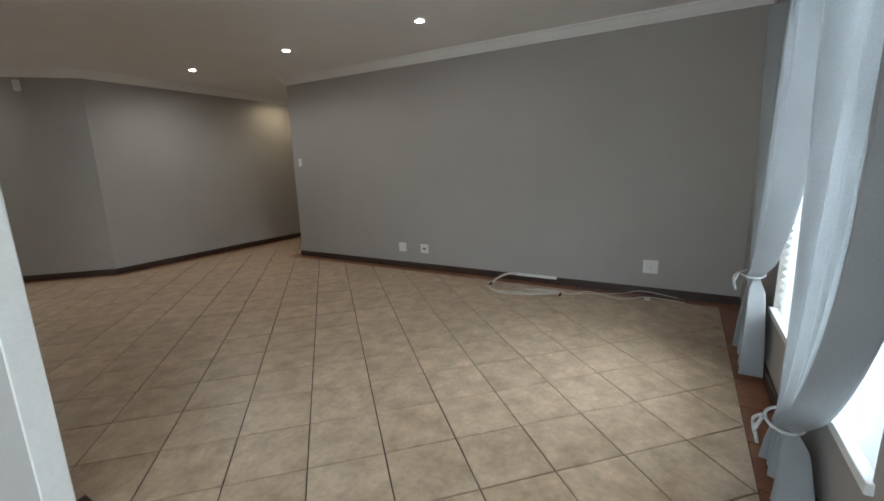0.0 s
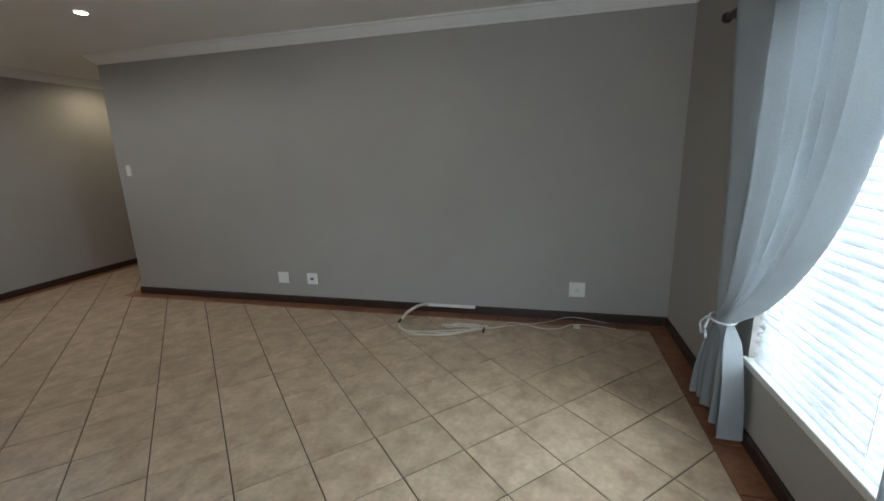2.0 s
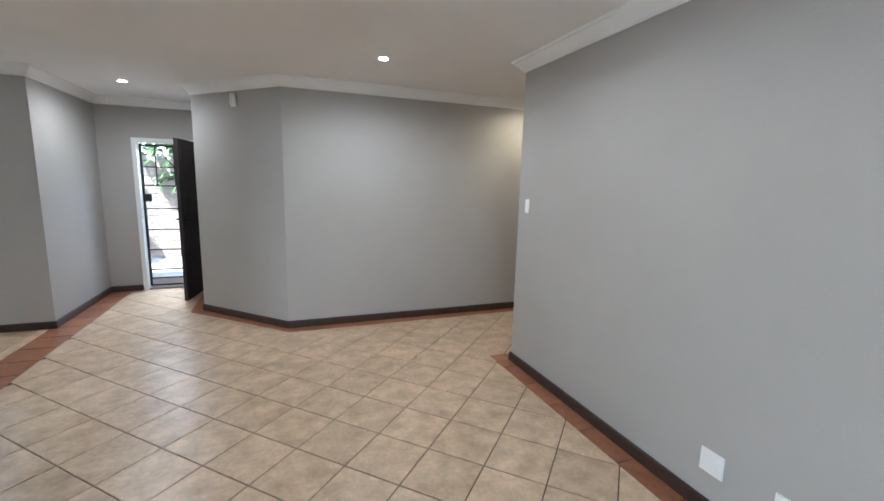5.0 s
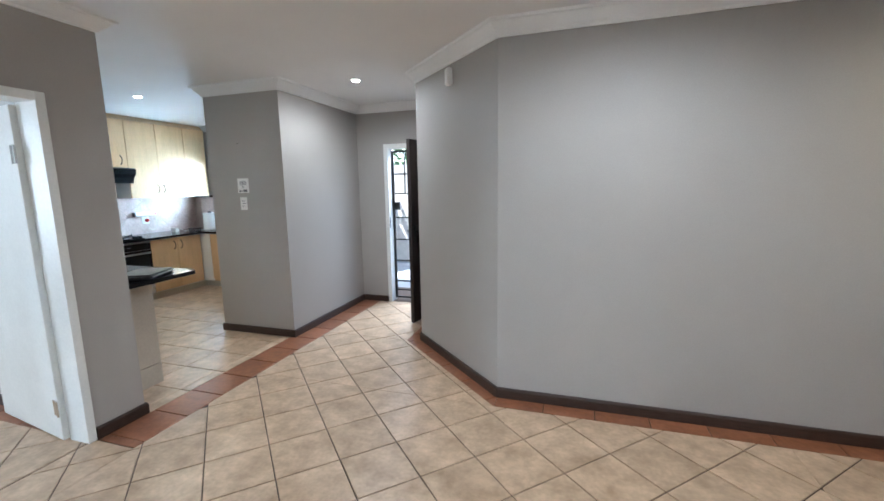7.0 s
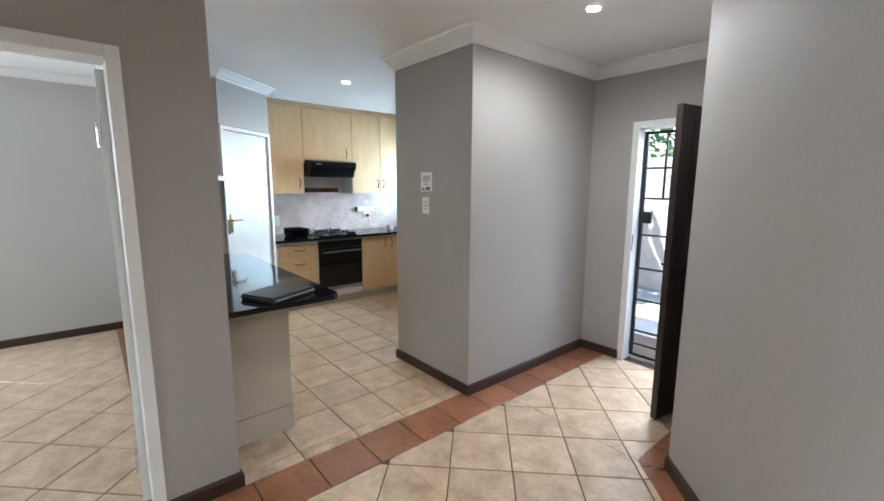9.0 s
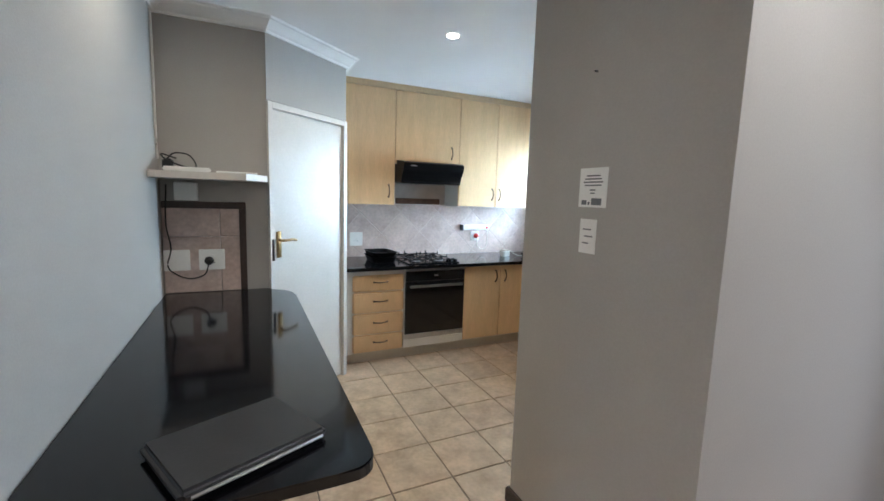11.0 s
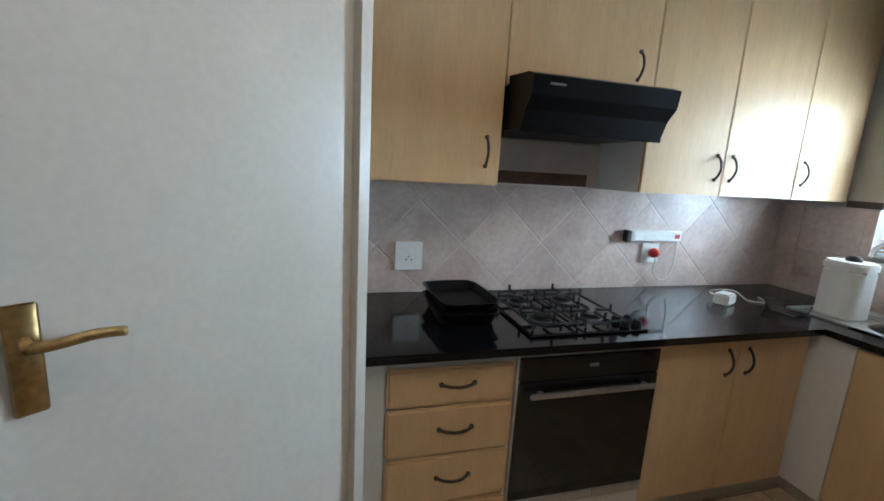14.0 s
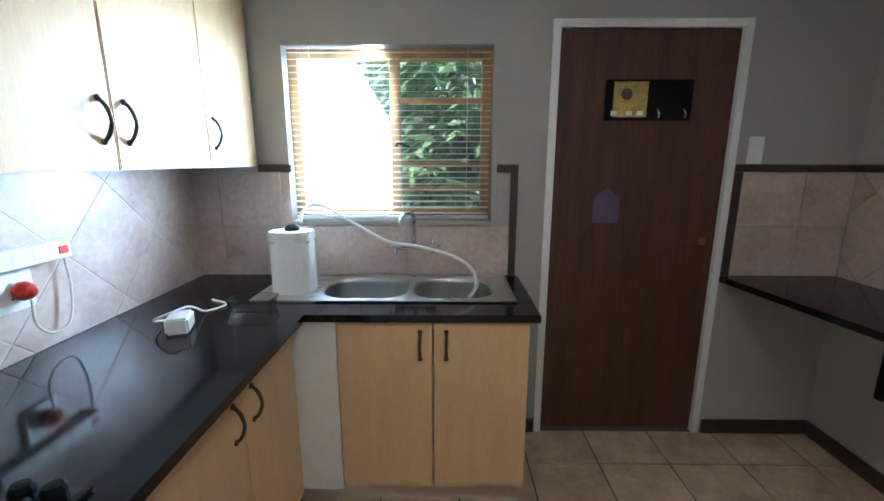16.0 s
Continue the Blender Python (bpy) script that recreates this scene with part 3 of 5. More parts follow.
# curtains
def curtain(name, label, top0, top1, tie, tie_w, foot0, foot1, z_top, z_tie, z_foot, y, bend):
    cur = thing(name, label, "curtain", "curtains at the window")
    bm = bmesh.new()
    nu, nv = 150, 44
    grid = []
    folds = 8.0
    for j in range(nv + 1):
        v = j / nv
        if v < 0.68:
            s = v / 0.68
            e = s ** bend
            a, b = top0 + (tie - tie_w - top0) * e, top1 + (tie + tie_w - top1) * (s ** 1.25)
            z = z_top + (z_tie - z_top) * s
            amp = 0.066 * (1 - 0.35 * s)
        else:
            s = (v - 0.68) / 0.32
            e = 1 - (1 - s) ** 2.2
            a, b = tie - tie_w + (foot0 - tie + tie_w) * e, tie + tie_w + (foot1 - tie - tie_w) * e
            z = z_tie + (z_foot - z_tie) * s
            amp = 0.030 + 0.015 * s
        row = []
        for i in range(nu + 1):
            u = i / nu
            w = u + 0.012 * math.sin(5 * u + 3 * v)
            w += 0.03 * math.sin(11 * u + 1.3) + 0.012 * math.sin(29 * u)
            d = amp * (0.75 + 0.45 * math.sin(7.3 * u + 0.8)) * math.sin(2 * math.pi * folds * w) + 0.4 * amp * math.sin(2 * math.pi * folds * 0.37 * w + 2 * v)
            pinch = math.exp(-((v - 0.68) / 0.03) ** 2)
            d *= 1 - 0.55 * pinch
            belly = 0.05 * math.sin(math.pi * u) * pinch
            sag = -0.10 * math.sin(math.pi * u) * (math.exp(-((v - 0.55) / 0.2) ** 2)) * 0.3
            row.append(bm.verts.new((a + (b - a) * u + 0.2 * d * math.cos(9 * u), y + d + belly, z + sag)))
        grid.append(row)
    for r0, r1 in zip(grid, grid[1:]):
        for i in range(nu):
            bm.faces.new((r0[i], r0[i + 1], r1[i + 1], r1[i]))
    part("cloth", bm, M_CURTAIN, cur, smooth=True)
    ring = [(tie + (tie_w + 0.006) * math.cos(a), y + 0.02 + 0.06 * math.sin(a), z_tie + 0.010 * math.cos(a)) for a in (2 * math.pi * k / 24 for k in range(25))]
    part("tie_back", tube(ring, 0.006, 8), M_ROPE, cur, "silver cord tie-back", True)
    for k in (-1, 1):
        part("tassel", tube(smooth_line([(tie + 0.01 * k, y + 0.09, z_tie), (tie + 0.035 * k, y + 0.11, z_tie - 0.04), (tie + 0.03 * k, y + 0.10, z_tie - 0.10)], 4), 0.007, 7), M_ROPE, cur, smooth=True)
    return cur


curtain("curtain", "grey sheer curtain tied back low, hanging to the floor", CA[0], CA[1], CA[2], 0.055, CA[3], CA[4], 2.10, CA[5], 0.03, WY + 0.085, 3.0)
curtain("curtain", "wide grey sheer curtain gathered with a cord near the floor", CB[0], CB[1], CB[2], 0.07, CB[3], CB[4], 2.10, CB[5], 0.02, WY + 0.085, 3.4)
rod = thing("curtain_rod", "dark wooden curtain rod with finials on brackets", "curtain rod", at=(0, WY + 0.085, 2.12))
part("rod", tube([(CB[0] - 0.15, 0, 0), (CA[1] + 0.2, 0, 0)], 0.016, 12), M_SKIRT, rod, smooth=True)
for x in (CB[0] - 0.15, CA[1] + 0.2):
    bm = lathe([(0.01, -0.03), (0.024, -0.015), (0.028, 0.0), (0.024, 0.015), (0.01, 0.03)], 12)
    bm.transform(Matrix.Translation((x, 0, 0)) @ Matrix.Rotation(radians(90), 4, 'Y'))
    part("finial", bm, M_SKIRT, rod, smooth=True)
for x in (CB[0] - 0.05, CA[1] + 0.1):
    part("bracket", box(x - 0.012, x + 0.012, -0.085, 0.0, -0.03, -0.008, 0.003), M_SKIRT, rod)

# ---- kitchen ----
XF, XU = -4.38, -4.70


def arch_handle(parent, m, length=0.11, material=None):
    """Bow handle along local z, standing off along -y."""
    pts = [(0, -0.002 - 0.028 * math.sin(math.pi * k / 10) ** 0.7, length * (k / 10 - 0.5)) for k in range(11)]
    bm = tube(pts, 0.0055, 8)
    for z in (-length / 2, length / 2):
        tube([(0, 0.002, z), (0, -0.006, z)], 0.009, 8, bm)
    bm.transform(m)
    return part("handle", bm, material or M_BRONZE, parent, "dark bronze bow handle", True)


def facing_x(x, y, z, horizontal=False):
    """Local -y turned to world +x."""
    m = Matrix.Translation((x, y, z)) @ Matrix.Rotation(radians(90), 4, 'Z')
    return m @ Matrix.Rotation(radians(90), 4, 'Y') if horizontal else m


def door_panel(parent, bm, name="door"):
    return part(name, bm, M_MAPLE, parent)


def wall_unit(y0, y1, z0, z1, doors, label):
    """doors: (y0, y1, handle y or None)"""
    c = thing("wall_cabinet", label, "cabinet", "maple wall cabinets")
    part("body", box(KX + 0.001, XU - 0.019, y0 + 0.001, y1 - 0.001, z0, z1), M_WHITEBOARD, c)
    for a, b, hy in doors:
        dr = door_panel(c, box(XU - 0.018, XU, a + 0.002, b - 0.002, z0 + 0.001, z1 - 0.002, 0.003, 2))
        arch_handle(dr, facing_x(XU, hy, z0 + 0.13))
    return c


wall_unit(3.19, 3.722, 1.41, 2.47, [(3.19, 3.722, 3.66)], "tall maple veneer wall cabinet with bow handle")
wall_unit(3.722, 4.40, 1.80, 2.47, [(3.722, 4.40, 4.31)], "short maple wall cabinet above the cooker hood")
wall_unit(4.40, 5.30, 1.41, 2.47, [(4.40, 4.845, 4.80), (4.845, 5.30, 4.89)], "double-door maple wall cabinet with paired bow handles")
wall_unit(5.30, 5.70, 1.41, 2.47, [(5.30, 5.70, 5.345)], "narrow maple wall cabinet beside the window")
structure("trim_cabinet_top", box(KX + 0.001, XU - 0.004, 3.165, 5.712, 2.472, H - 0.001), M_MAPLE_EDGE)
structure("trim_cabinet_filler", box(KX + 0.001, XU - 0.006, 3.163, 3.189, 1.41, 2.47), M_WHITEBOARD)


def base_unit(name, label):
    return thing(name, label, "cabinet", "maple base cabinets")


c = base_unit("drawer_unit", "maple base unit with four drawers and bow handles")
part("body", box(KX + 0.02, XF - 0.019, 3.246, 3.719, 0.10, 0.842), M_WHITEBOARD, c)
for a, b in ((0.655, 0.80), (0.463, 0.650), (0.268, 0.458), (0.105, 0.263)):
    dr = part("drawer", box(XF - 0.018, XF, 3.25, 3.716, a, b, 0.011, 3), M_MAPLE, c)
    arch_handle(dr, facing_x(XF, 3.50, (a + b) / 2 + 0.01, True), 0.12)
structure("trim_base_filler", box(KX + 0.02, XF - 0.004, 3.163, 3.244, 0.10, 0.842), M_WHITEBOARD)
c = base_unit("base_cabinet", "double-door maple base cabinet beside the oven")
part("body", box(KX + 0.02, XF - 0.019, 4.337, 5.148, 0.10, 0.842), M_WHITEBOARD, c)
for a, b, hy in ((4.337, 4.744, 4.69), (4.746, 5.145, 4.80)):
    dr = door_panel(c, box(XF - 0.018, XF, a + 0.001, b - 0.001, 0.11, 0.835, 0.003, 2))
    arch_handle(dr, facing_x(XF, hy, 0.73), 0.11)
c = base_unit("sink_cabinet", "double-door maple cabinet below the sink")
YS = 5.17
part("body", box(-4.22, -3.484, YS + 0.019, KY - 0.002, 0.10, 0.69), M_MAPLE, c)
for a, b, hx in ((-4.222, -3.854, -3.90), (-3.850, -3.482, -3.80)):
    dr = door_panel(c, box(a + 0.001, b - 0.001, YS, YS + 0.018, 0.13, 0.835, 0.003, 2))
    arch_handle(dr, Matrix.Translation((hx, YS, 0.745)), 0.11)
structure("trim_corner_filler", box(XF - 0.03, -4.224, 5.172, 5.20, 0.10, 0.842), M_WHITEBOARD)
structure("trim_kickboard", box(-4.46, -4.44, 3.165, 5.25, 0, 0.10), M_BEIGEBOARD)
structure("trim_kickboard", box(-4.44, -3.49, 5.24, 5.26, 0, 0.10), M_BEIGEBOARD)

# worktops
worktop = thing("stove_worktop", "polished black granite worktop along the stove wall", "worktop")
bm = prism([(KX + 0.001, 3.164), (-4.335, 3.164), (-4.335, 5.15), (-3.447, 5.15), (-3.447, 5.30), (-4.56, 5.30), (-4.56, 5.66), (-3.447, 5.66), (-3.447, 5.713), (KX + 0.001, 5.713)], 0.845, CT, 0.003)
bm_box(bm, -3.53, -3.447, 5.3005, 5.6595, 0.845, CT)
part("slab", bm, M_GRANITE, worktop)
sink = thing("kitchen_sink", "stainless steel double-bowl inset sink with drainboard", "sink")
SX0, SX1, SY0, SY1 = -4.60, -3.515, 5.285, 5.685
cells = [(-4.335, -3.965), (-3.945, -3.595)]


def rounded(x0, x1, y0, y1, z, n=28, e=3.2):
    cx, cy, a, b = (x0 + x1) / 2, (y0 + y1) / 2, (x1 - x0) / 2, (y1 - y0) / 2
    out = []
    for k in range(n):
        t = 2 * math.pi * k / n
        c, s = math.cos(t), math.sin(t)
        out.append((cx + a * math.copysign(abs(c) ** (2 / e), c), cy + b * math.copysign(abs(s) ** (2 / e), s), z))
    return out


zt = CT + 0.006
for name, x0, x1, cell in (("drainboard", SX0, -4.335, None), ("bowl", -4.335, -3.955, cells[0]), ("bowl", -3.955, SX1, cells[1])):
    bm = bmesh.new()
    if cell is None:
        bm_box(bm, x0, x1, SY0, SY1, CT + 0.001, zt)
        for k in range(5):
            bm_box(bm, x0 + 0.03, x1 - 0.02, SY0 + 0.06 + 0.06 * k, SY0 + 0.075 + 0.06 * k, zt, zt + 0.003, 0.001)
        part(name, bm, M_STEEL, sink)
        continue
    inner = [bm.verts.new(p) for p in rounded(cell[0], cell[1], SY0 + 0.04, SY1 - 0.06, zt)]
    n = len(inner)
    outer = []
    cx, cy = (x0 + x1) / 2, (SY0 + SY1) / 2
    for v in inner:
        dx, dy = v.co.x - cx, v.co.y - cy
        f = min(((x1 - x0) / 2) / max(1e-6, abs(dx)), ((SY1 - SY0) / 2) / max(1e-6, abs(dy)))
        outer.append(bm.verts.new((cx + dx * f, cy + dy * f, zt)))
    for k in range(n):
        bm.faces.new((inner[k], inner[(k + 1) % n], outer[(k + 1) % n], outer[k]))
    prev = inner
    for sc, dz in ((0.965, 0.012), (0.95, 0.09), (0.90, 0.14), (0.72, 0.158), (0.1, 0.162)):
        ring = [bm.verts.new(((p.co.x - (cell[0] + cell[1]) / 2) * sc + (cell[0] + cell[1]) / 2, (p.co.y - (SY0 + SY1 - 0.02) / 2) * sc + (SY0 + SY1 - 0.02) / 2, zt - dz)) for p in inner]
        for k in range(n):
            bm.faces.new((prev[k], prev[(k + 1) % n], ring[(k + 1) % n], ring[k]))
        prev = ring
    bm.faces.new(prev)
    part(name, bm, M_STEEL, sink)
bm = bmesh.new()
for a in ((SX0, SX1, SY0, SY0 + 0.012), (SX0, SX1, SY1 - 0.012, SY1)):
    bm_box(bm, *a, zt, zt + 0.004, 0.001)
for a in ((SX0, SX0 + 0.012), (SX1 - 0.012, SX1)):
    bm_box(bm, *a, SY0 + 0.012, SY1 - 0.012, zt, zt + 0.004, 0.001)
part("rim", bm, M_STEEL, sink, "raised steel rim")
for x0, x1 in cells:
    part("drain", lathe([(0.035, 0), (0.035, 0.004), (0.02, 0.006)], 16, ((x0 + x1) / 2, 5.475, zt - 0.161)), M_CHROME, sink)
tap = thing("mixer_tap", "chrome wall mixer tap with a tall curved spout", "tap", at=(-3.955, KY, 1.03))
part("bridge", tube([(-0.09, -0.055, 0), (0.09, -0.055, 0)], 0.013, 10), M_CHROME, tap, smooth=True)
for x in (-0.09, 0.09):
    part("inlet", tube([(x, 0, 0), (x, -0.055, 0)], 0.014, 10), M_CHROME, tap, smooth=True)
    bm = bmesh.new()
    tube([(x, -0.055, 0), (x, -0.085, 0.01)], 0.014, 10, bm)
    tube([(x - 0.035, -0.088, 0.01), (x + 0.035, -0.088, 0.01)], 0.007, 8, bm)
    tube([(x, -0.088, -0.025), (x, -0.088, 0.045)], 0.007, 8, bm)
    part("knob", bm, M_CHROME, tap, "cross-head tap knob", True)
part("spout", tube(smooth_line([(0, -0.055, 0), (0, -0.058, 0.10), (-0.005, -0.075, 0.16), (-0.03, -0.12, 0.175), (-0.05, -0.16, 0.15), (-0.055, -0.17, 0.12)], 6), 0.009, 10), M_CHROME, tap, smooth=True)
hose = thing("filter_hose", "white plastic filter hose draped over the tap into the sink", "hose")
part("hose", tube(smooth_line([(-4.45, 5.52, 1.17), (-4.44, 5.54, 1.22), (-4.38, 5.58, 1.24), (-4.25, 5.62, 1.16), (-4.08, 5.60, 1.07), (-3.93, 5.57, 1.05), (-3.78, 5.52, 1.02), (-3.69, 5.48, 0.97), (-3.67, 5.46, 0.90), (-3.70, 5.46, 0.84)], 8), 0.0075, 10), M_PLASTIC, hose, smooth=True)
cloth = thing("white_cloth", "crumpled white cloth lying in the sink bowl", "cloth", at=(-3.77, 5.45, 0))
bm = bmesh.new()
g = [[bm.verts.new((-0.08 + 0.16 * i / 10, -0.05 + 0.11 * j / 8, CT - 0.10 + 0.05 * noise.noise((i * 0.5, j * 0.6, 2)) + 0.06 * math.exp(-((i - 5) ** 2 + (j - 4) ** 2) / 12))) for j in range(9)] for i in range(11)]
for i in range(10):
    for j in range(8):
        bm.faces.new((g[i][j], g[i + 1][j], g[i + 1][j + 1], g[i][j + 1]))
bmesh.ops.solidify(bm, geom=bm.faces[:], thickness=0.006)
part("fabric", bm, M_PAPER, cloth, smooth=True)

# water filter canister
f = thing("water_filter", "white plastic countertop water filter with black cap", "water filter", at=(-4.46, 5.43, 0))
z0 = CT + 0.010
bm = prism([(x, y) for x, y, _ in rounded(-0.085, 0.085, -0.075, 0.075, 0, 32, 4)], z0, z0 + 0.225, 0.012)
part("body", bm, M_PLASTIC, f)
bm = prism([(x, y) for x, y, _ in rounded(-0.088, 0.088, -0.078, 0.078, 0, 32, 4)], z0 + 0.226, z0 + 0.262, 0.010)
part("lid", bm, M_PLASTIC, f)
part("cap", lathe([(0.03, 0), (0.03, 0.012), (0.02, 0.022), (0.012, 0.024)], 16, (0.0, 0.01, z0 + 0.262)), M_RUBBER, f, "black plastic cap")

# hob, pans, oven, hood
hob = thing("gas_hob", "black glass four-burner gas hob with iron supports", "hob", at=(-4.67, 4.045, CT + 0.001))
part("plate", box(-0.25, 0.26, -0.27, 0.25, 0, 0.008, 0.003), M_BLACKGLASS, hob)
for x in (-0.13, 0.10):
    for y in (-0.14, 0.09):
        b = part("burner", lathe([(0.045, 0.008), (0.045, 0.016), (0.034, 0.018), (0.034, 0.026), (0.03, 0.029), (0.008, 0.03)], 18, (x, y, 0)), M_IRON, hob, smooth=False)
        part("burner_ring", lathe([(0.048, 0.008), (0.048, 0.013), (0.046, 0.014)], 18, (x, y, 0)), M_STEEL, hob)
for y in (-0.14, 0.09):
    bm = bmesh.new()
    for x in (-0.225, 0.205):
        bm_box(bm, x, x + 0.008, y - 0.10, y + 0.10, 0.026, 0.034, 0.002)
        for yy in (-0.10, 0.092):
            bm_box(bm, x, x + 0.009, y + yy, y + yy + 0.009, 0.008, 0.040, 0.002)
    for yy in (-0.10, 0.092):
        bm_box(bm, -0.217, 0.205, y + yy, y + yy + 0.008, 0.026, 0.034, 0.002)
    for x in (-0.13, 0.10):
        for q in range(4):
            c, s = (1, 0, -1, 0)[q], (0, 1, 0, -1)[q]
            x1, y1 = x + 0.095 * c, y + 0.095 * s
            bm_box(bm, min(x + 0.028 * c, x1) - 0.005, max(x + 0.028 * c, x1) + 0.005, min(y + 0.028 * s, y1) - 0.005, max(y + 0.028 * s, y1) + 0.005, 0.034, 0.046, 0.002)
            bm_box(bm, x1 - 0.005, x1 + 0.005, y1 - 0.005, y1 + 0.005, 0.028, 0.064, 0.002)
    part("pan_support", bm, M_IRON, hob, "black cast iron pan support")
for k in range(4):
    part("knob", lathe([(0.019, 0.008), (0.019, 0.022), (0.014, 0.032), (0.004, 0.033)], 16, (0.215 - 0.055 * (k % 2), 0.205 - 0.055 * (k // 2) * 1.0 + 0.02, 0)), M_BLACK, hob)
pan = thing("griddle_pan", "stacked black rectangular oven pans on the worktop", "pan", at=(-4.70, 3.59, CT + 0.001))


def tray(sx, sy, h, z):
    bm = bmesh.new()
    R = []
    for k, (s, zz) in enumerate(((0.86, 0), (1.0, h), (1.05, h), (1.05, h - 0.006), (1.0, h - 0.008))):
        R.append([bm.verts.new((x, y, z + zz)) for x, y, _ in rounded(-sx * s, sx * s, -sy * s, sy * s, 0, 28, 6)])
    inner = [[bm.verts.new((x, y, z + zz)) for x, y, _ in rounded(-sx * s, sx * s, -sy * s, sy * s, 0, 28, 6)] for s, zz in ((0.98, h - 0.001), (0.85, 0.006))]
    n = 28
    for a, b in ((R[0], R[1]), (R[1], R[2]), (R[1], inner[0]), (inner[0], inner[1])):
        for k in range(n):
            bm.faces.new((a[k], a[(k + 1) % n], b[(k + 1) % n], b[k]))
    bm.faces.new(R[0])
    bm.faces.new(inner[1])
    for v in [v for v in bm.verts if not v.link_faces]:
        bm.verts.remove(v)
    return bm


part("lower_pan", tray(0.17, 0.125, 0.055, 0), M_BLACK, pan)
bm = tray(0.17, 0.12, 0.04, 0.056)
bm.transform(Matrix.Rotation(radians(4), 4, 'Z'))
part("upper_pan", bm, M_BLACK, pan)
oven = thing("built_in_oven", "black built-in oven with steel handle and trim", "oven")
part("body", box(KX + 0.05, XF - 0.004, 3.724, 4.333, 0.18, 0.842), M_WHITEBOARD, oven)
part("control_panel", box(XF - 0.003, XF + 0.012, 3.728, 4.329, 0.725, 0.818, 0.003), M_BLACKGLASS, oven)
dr = part("door", box(XF - 0.003, XF + 0.014, 3.728, 4.329, 0.232, 0.722, 0.004), M_BLACKGLASS, oven)
bm = box(XF + 0.035, XF + 0.052, 3.76, 4.297, 0.672, 0.694, 0.005, 2)
for y in (3.80, 4.25):
    bm_box(bm, XF + 0.0145, XF + 0.035, y, y + 0.02, 0.676, 0.690, 0.002)
part("handle", bm, M_STEEL, dr, "brushed steel bar handle")
part("bottom_trim", box(XF - 0.003, XF + 0.012, 3.728, 4.329, 0.185, 0.229, 0.003), M_STEEL, oven)
part("top_trim", box(XF - 0.003, XF + 0.010, 3.728, 4.329, 0.820, 0.842, 0.002), M_STEEL, oven, "brushed steel strip under the worktop")
part("display", box(XF + 0.012, XF + 0.0135, 4.01, 4.05, 0.768, 0.782), M_INK, oven)
structure("trim_oven_filler", box(XF - 0.018, XF - 0.002, 3.722, 4.335, 0.105, 0.178), M_WHITEBOARD)
hood = thing("cooker_hood", "black slimline cooker hood with sloping front", "cooker hood")
prof = [(KX + 0.002, 1.63), (XU + 0.14, 1.625), (XU + 0.165, 1.69), (XU + 0.205, 1.735), (XU + 0.215, 1.80), (XU + 0.17, 1.815), (XU + 0.002, 1.83), (XU + 0.002, 1.798), (KX + 0.002, 1.798)]
bm = prism(prof, 3.735, 4.345)
bm.transform(Matrix(((1, 0, 0, 0), (0, 0, 1, 0), (0, 1, 0, 0), (0, 0, 0, 1))))
part("housing", bm, M_BLACK, hood)
part("front_rail", box(XU + 0.125, XU + 0.147, 3.735, 4.345, 1.615, 1.635, 0.004), M_BLACK, hood)
part("badge", box(XU + 0.209, XU + 0.2125, 3.80, 3.86, 1.770, 1.778), M_STEEL, hood)

# splashback: axis border, diagonal tiles laid as pieces further down
structure("trim_brown_tile_border", box(KX, KX + 0.010, 3.84, 4.34, 1.415, 1.475, 0.002), M_BROWNTILE, "brown border tiles below the hood")

# sockets
def socket(name, label, m, w=0.10, h=0.10, holes=True):
    s = thing(name, label, "socket")
    bm = box(-w / 2, w / 2, -0.010, 0, -h / 2, h / 2, 0.003, 2)
    bm.transform(m)
    part("plate", bm, M_PLASTIC, s)
    if holes:
        bm = box(-0.012, 0.012, -0.013, -0.010, 0.012, 0.030, 0.001)
        bm.transform(m)
        part("rocker", bm, M_PAPER, s)
        for x, z in ((-0.012, -0.018), (0.012, -0.018), (0, -0.002)):
            bm = tube([(x, -0.0102, z), (x, -0.0112, z)], 0.004, 8)
            bm.transform(m)
            part("hole", bm, M_INK, s)
    return s


RTV = Matrix.Translation((TVX, 0, 0)) @ Matrix.Rotation(radians(-90), 4, 'Z')


def on_tv(y, z):
    return Matrix.Translation((TVX, y, z)) @ Matrix.Rotation(radians(-90), 4, 'Z')


socket("blank_plate", "white square blanking plate low on the wall", on_tv(-0.37, 0.265), 0.115, 0.115, False)
s = socket("aerial_socket", "white square aerial socket low on the wall", on_tv(-0.70, 0.265), 0.115, 0.115, False)
bm = box(-0.02, 0.02, -0.014, -0.010, -0.012, 0.012, 0.002)
bm.transform(on_tv(-0.70, 0.265))
part("connector", bm, M_INK, s)
socket("wall_socket", "white square power socket low on the wall", on_tv(-3.245, 0.28), 0.13, 0.13)
socket("light_switch", "white narrow light switch by the wall corner", on_tv(1.36, 1.376), 0.06, 0.11, False)
socket("stove_isolator", "white square stove isolator switch on the splashback", facing_x(KX + 0.010, 3.43, 1.055), 0.13, 0.135)
socket("blank_plate", "white square blanking plate above the counter", facing_x(SX + 0.010, 2.057, 1.075), 0.135, 0.125, False)
sk2 = socket("wall_socket", "white power socket with black plug above the counter", facing_x(SX + 0.010, 2.24, 1.075), 0.14, 0.125)
plug = thing("black_plug", "black plug with cable running along the wall up to the shelf", "plug")
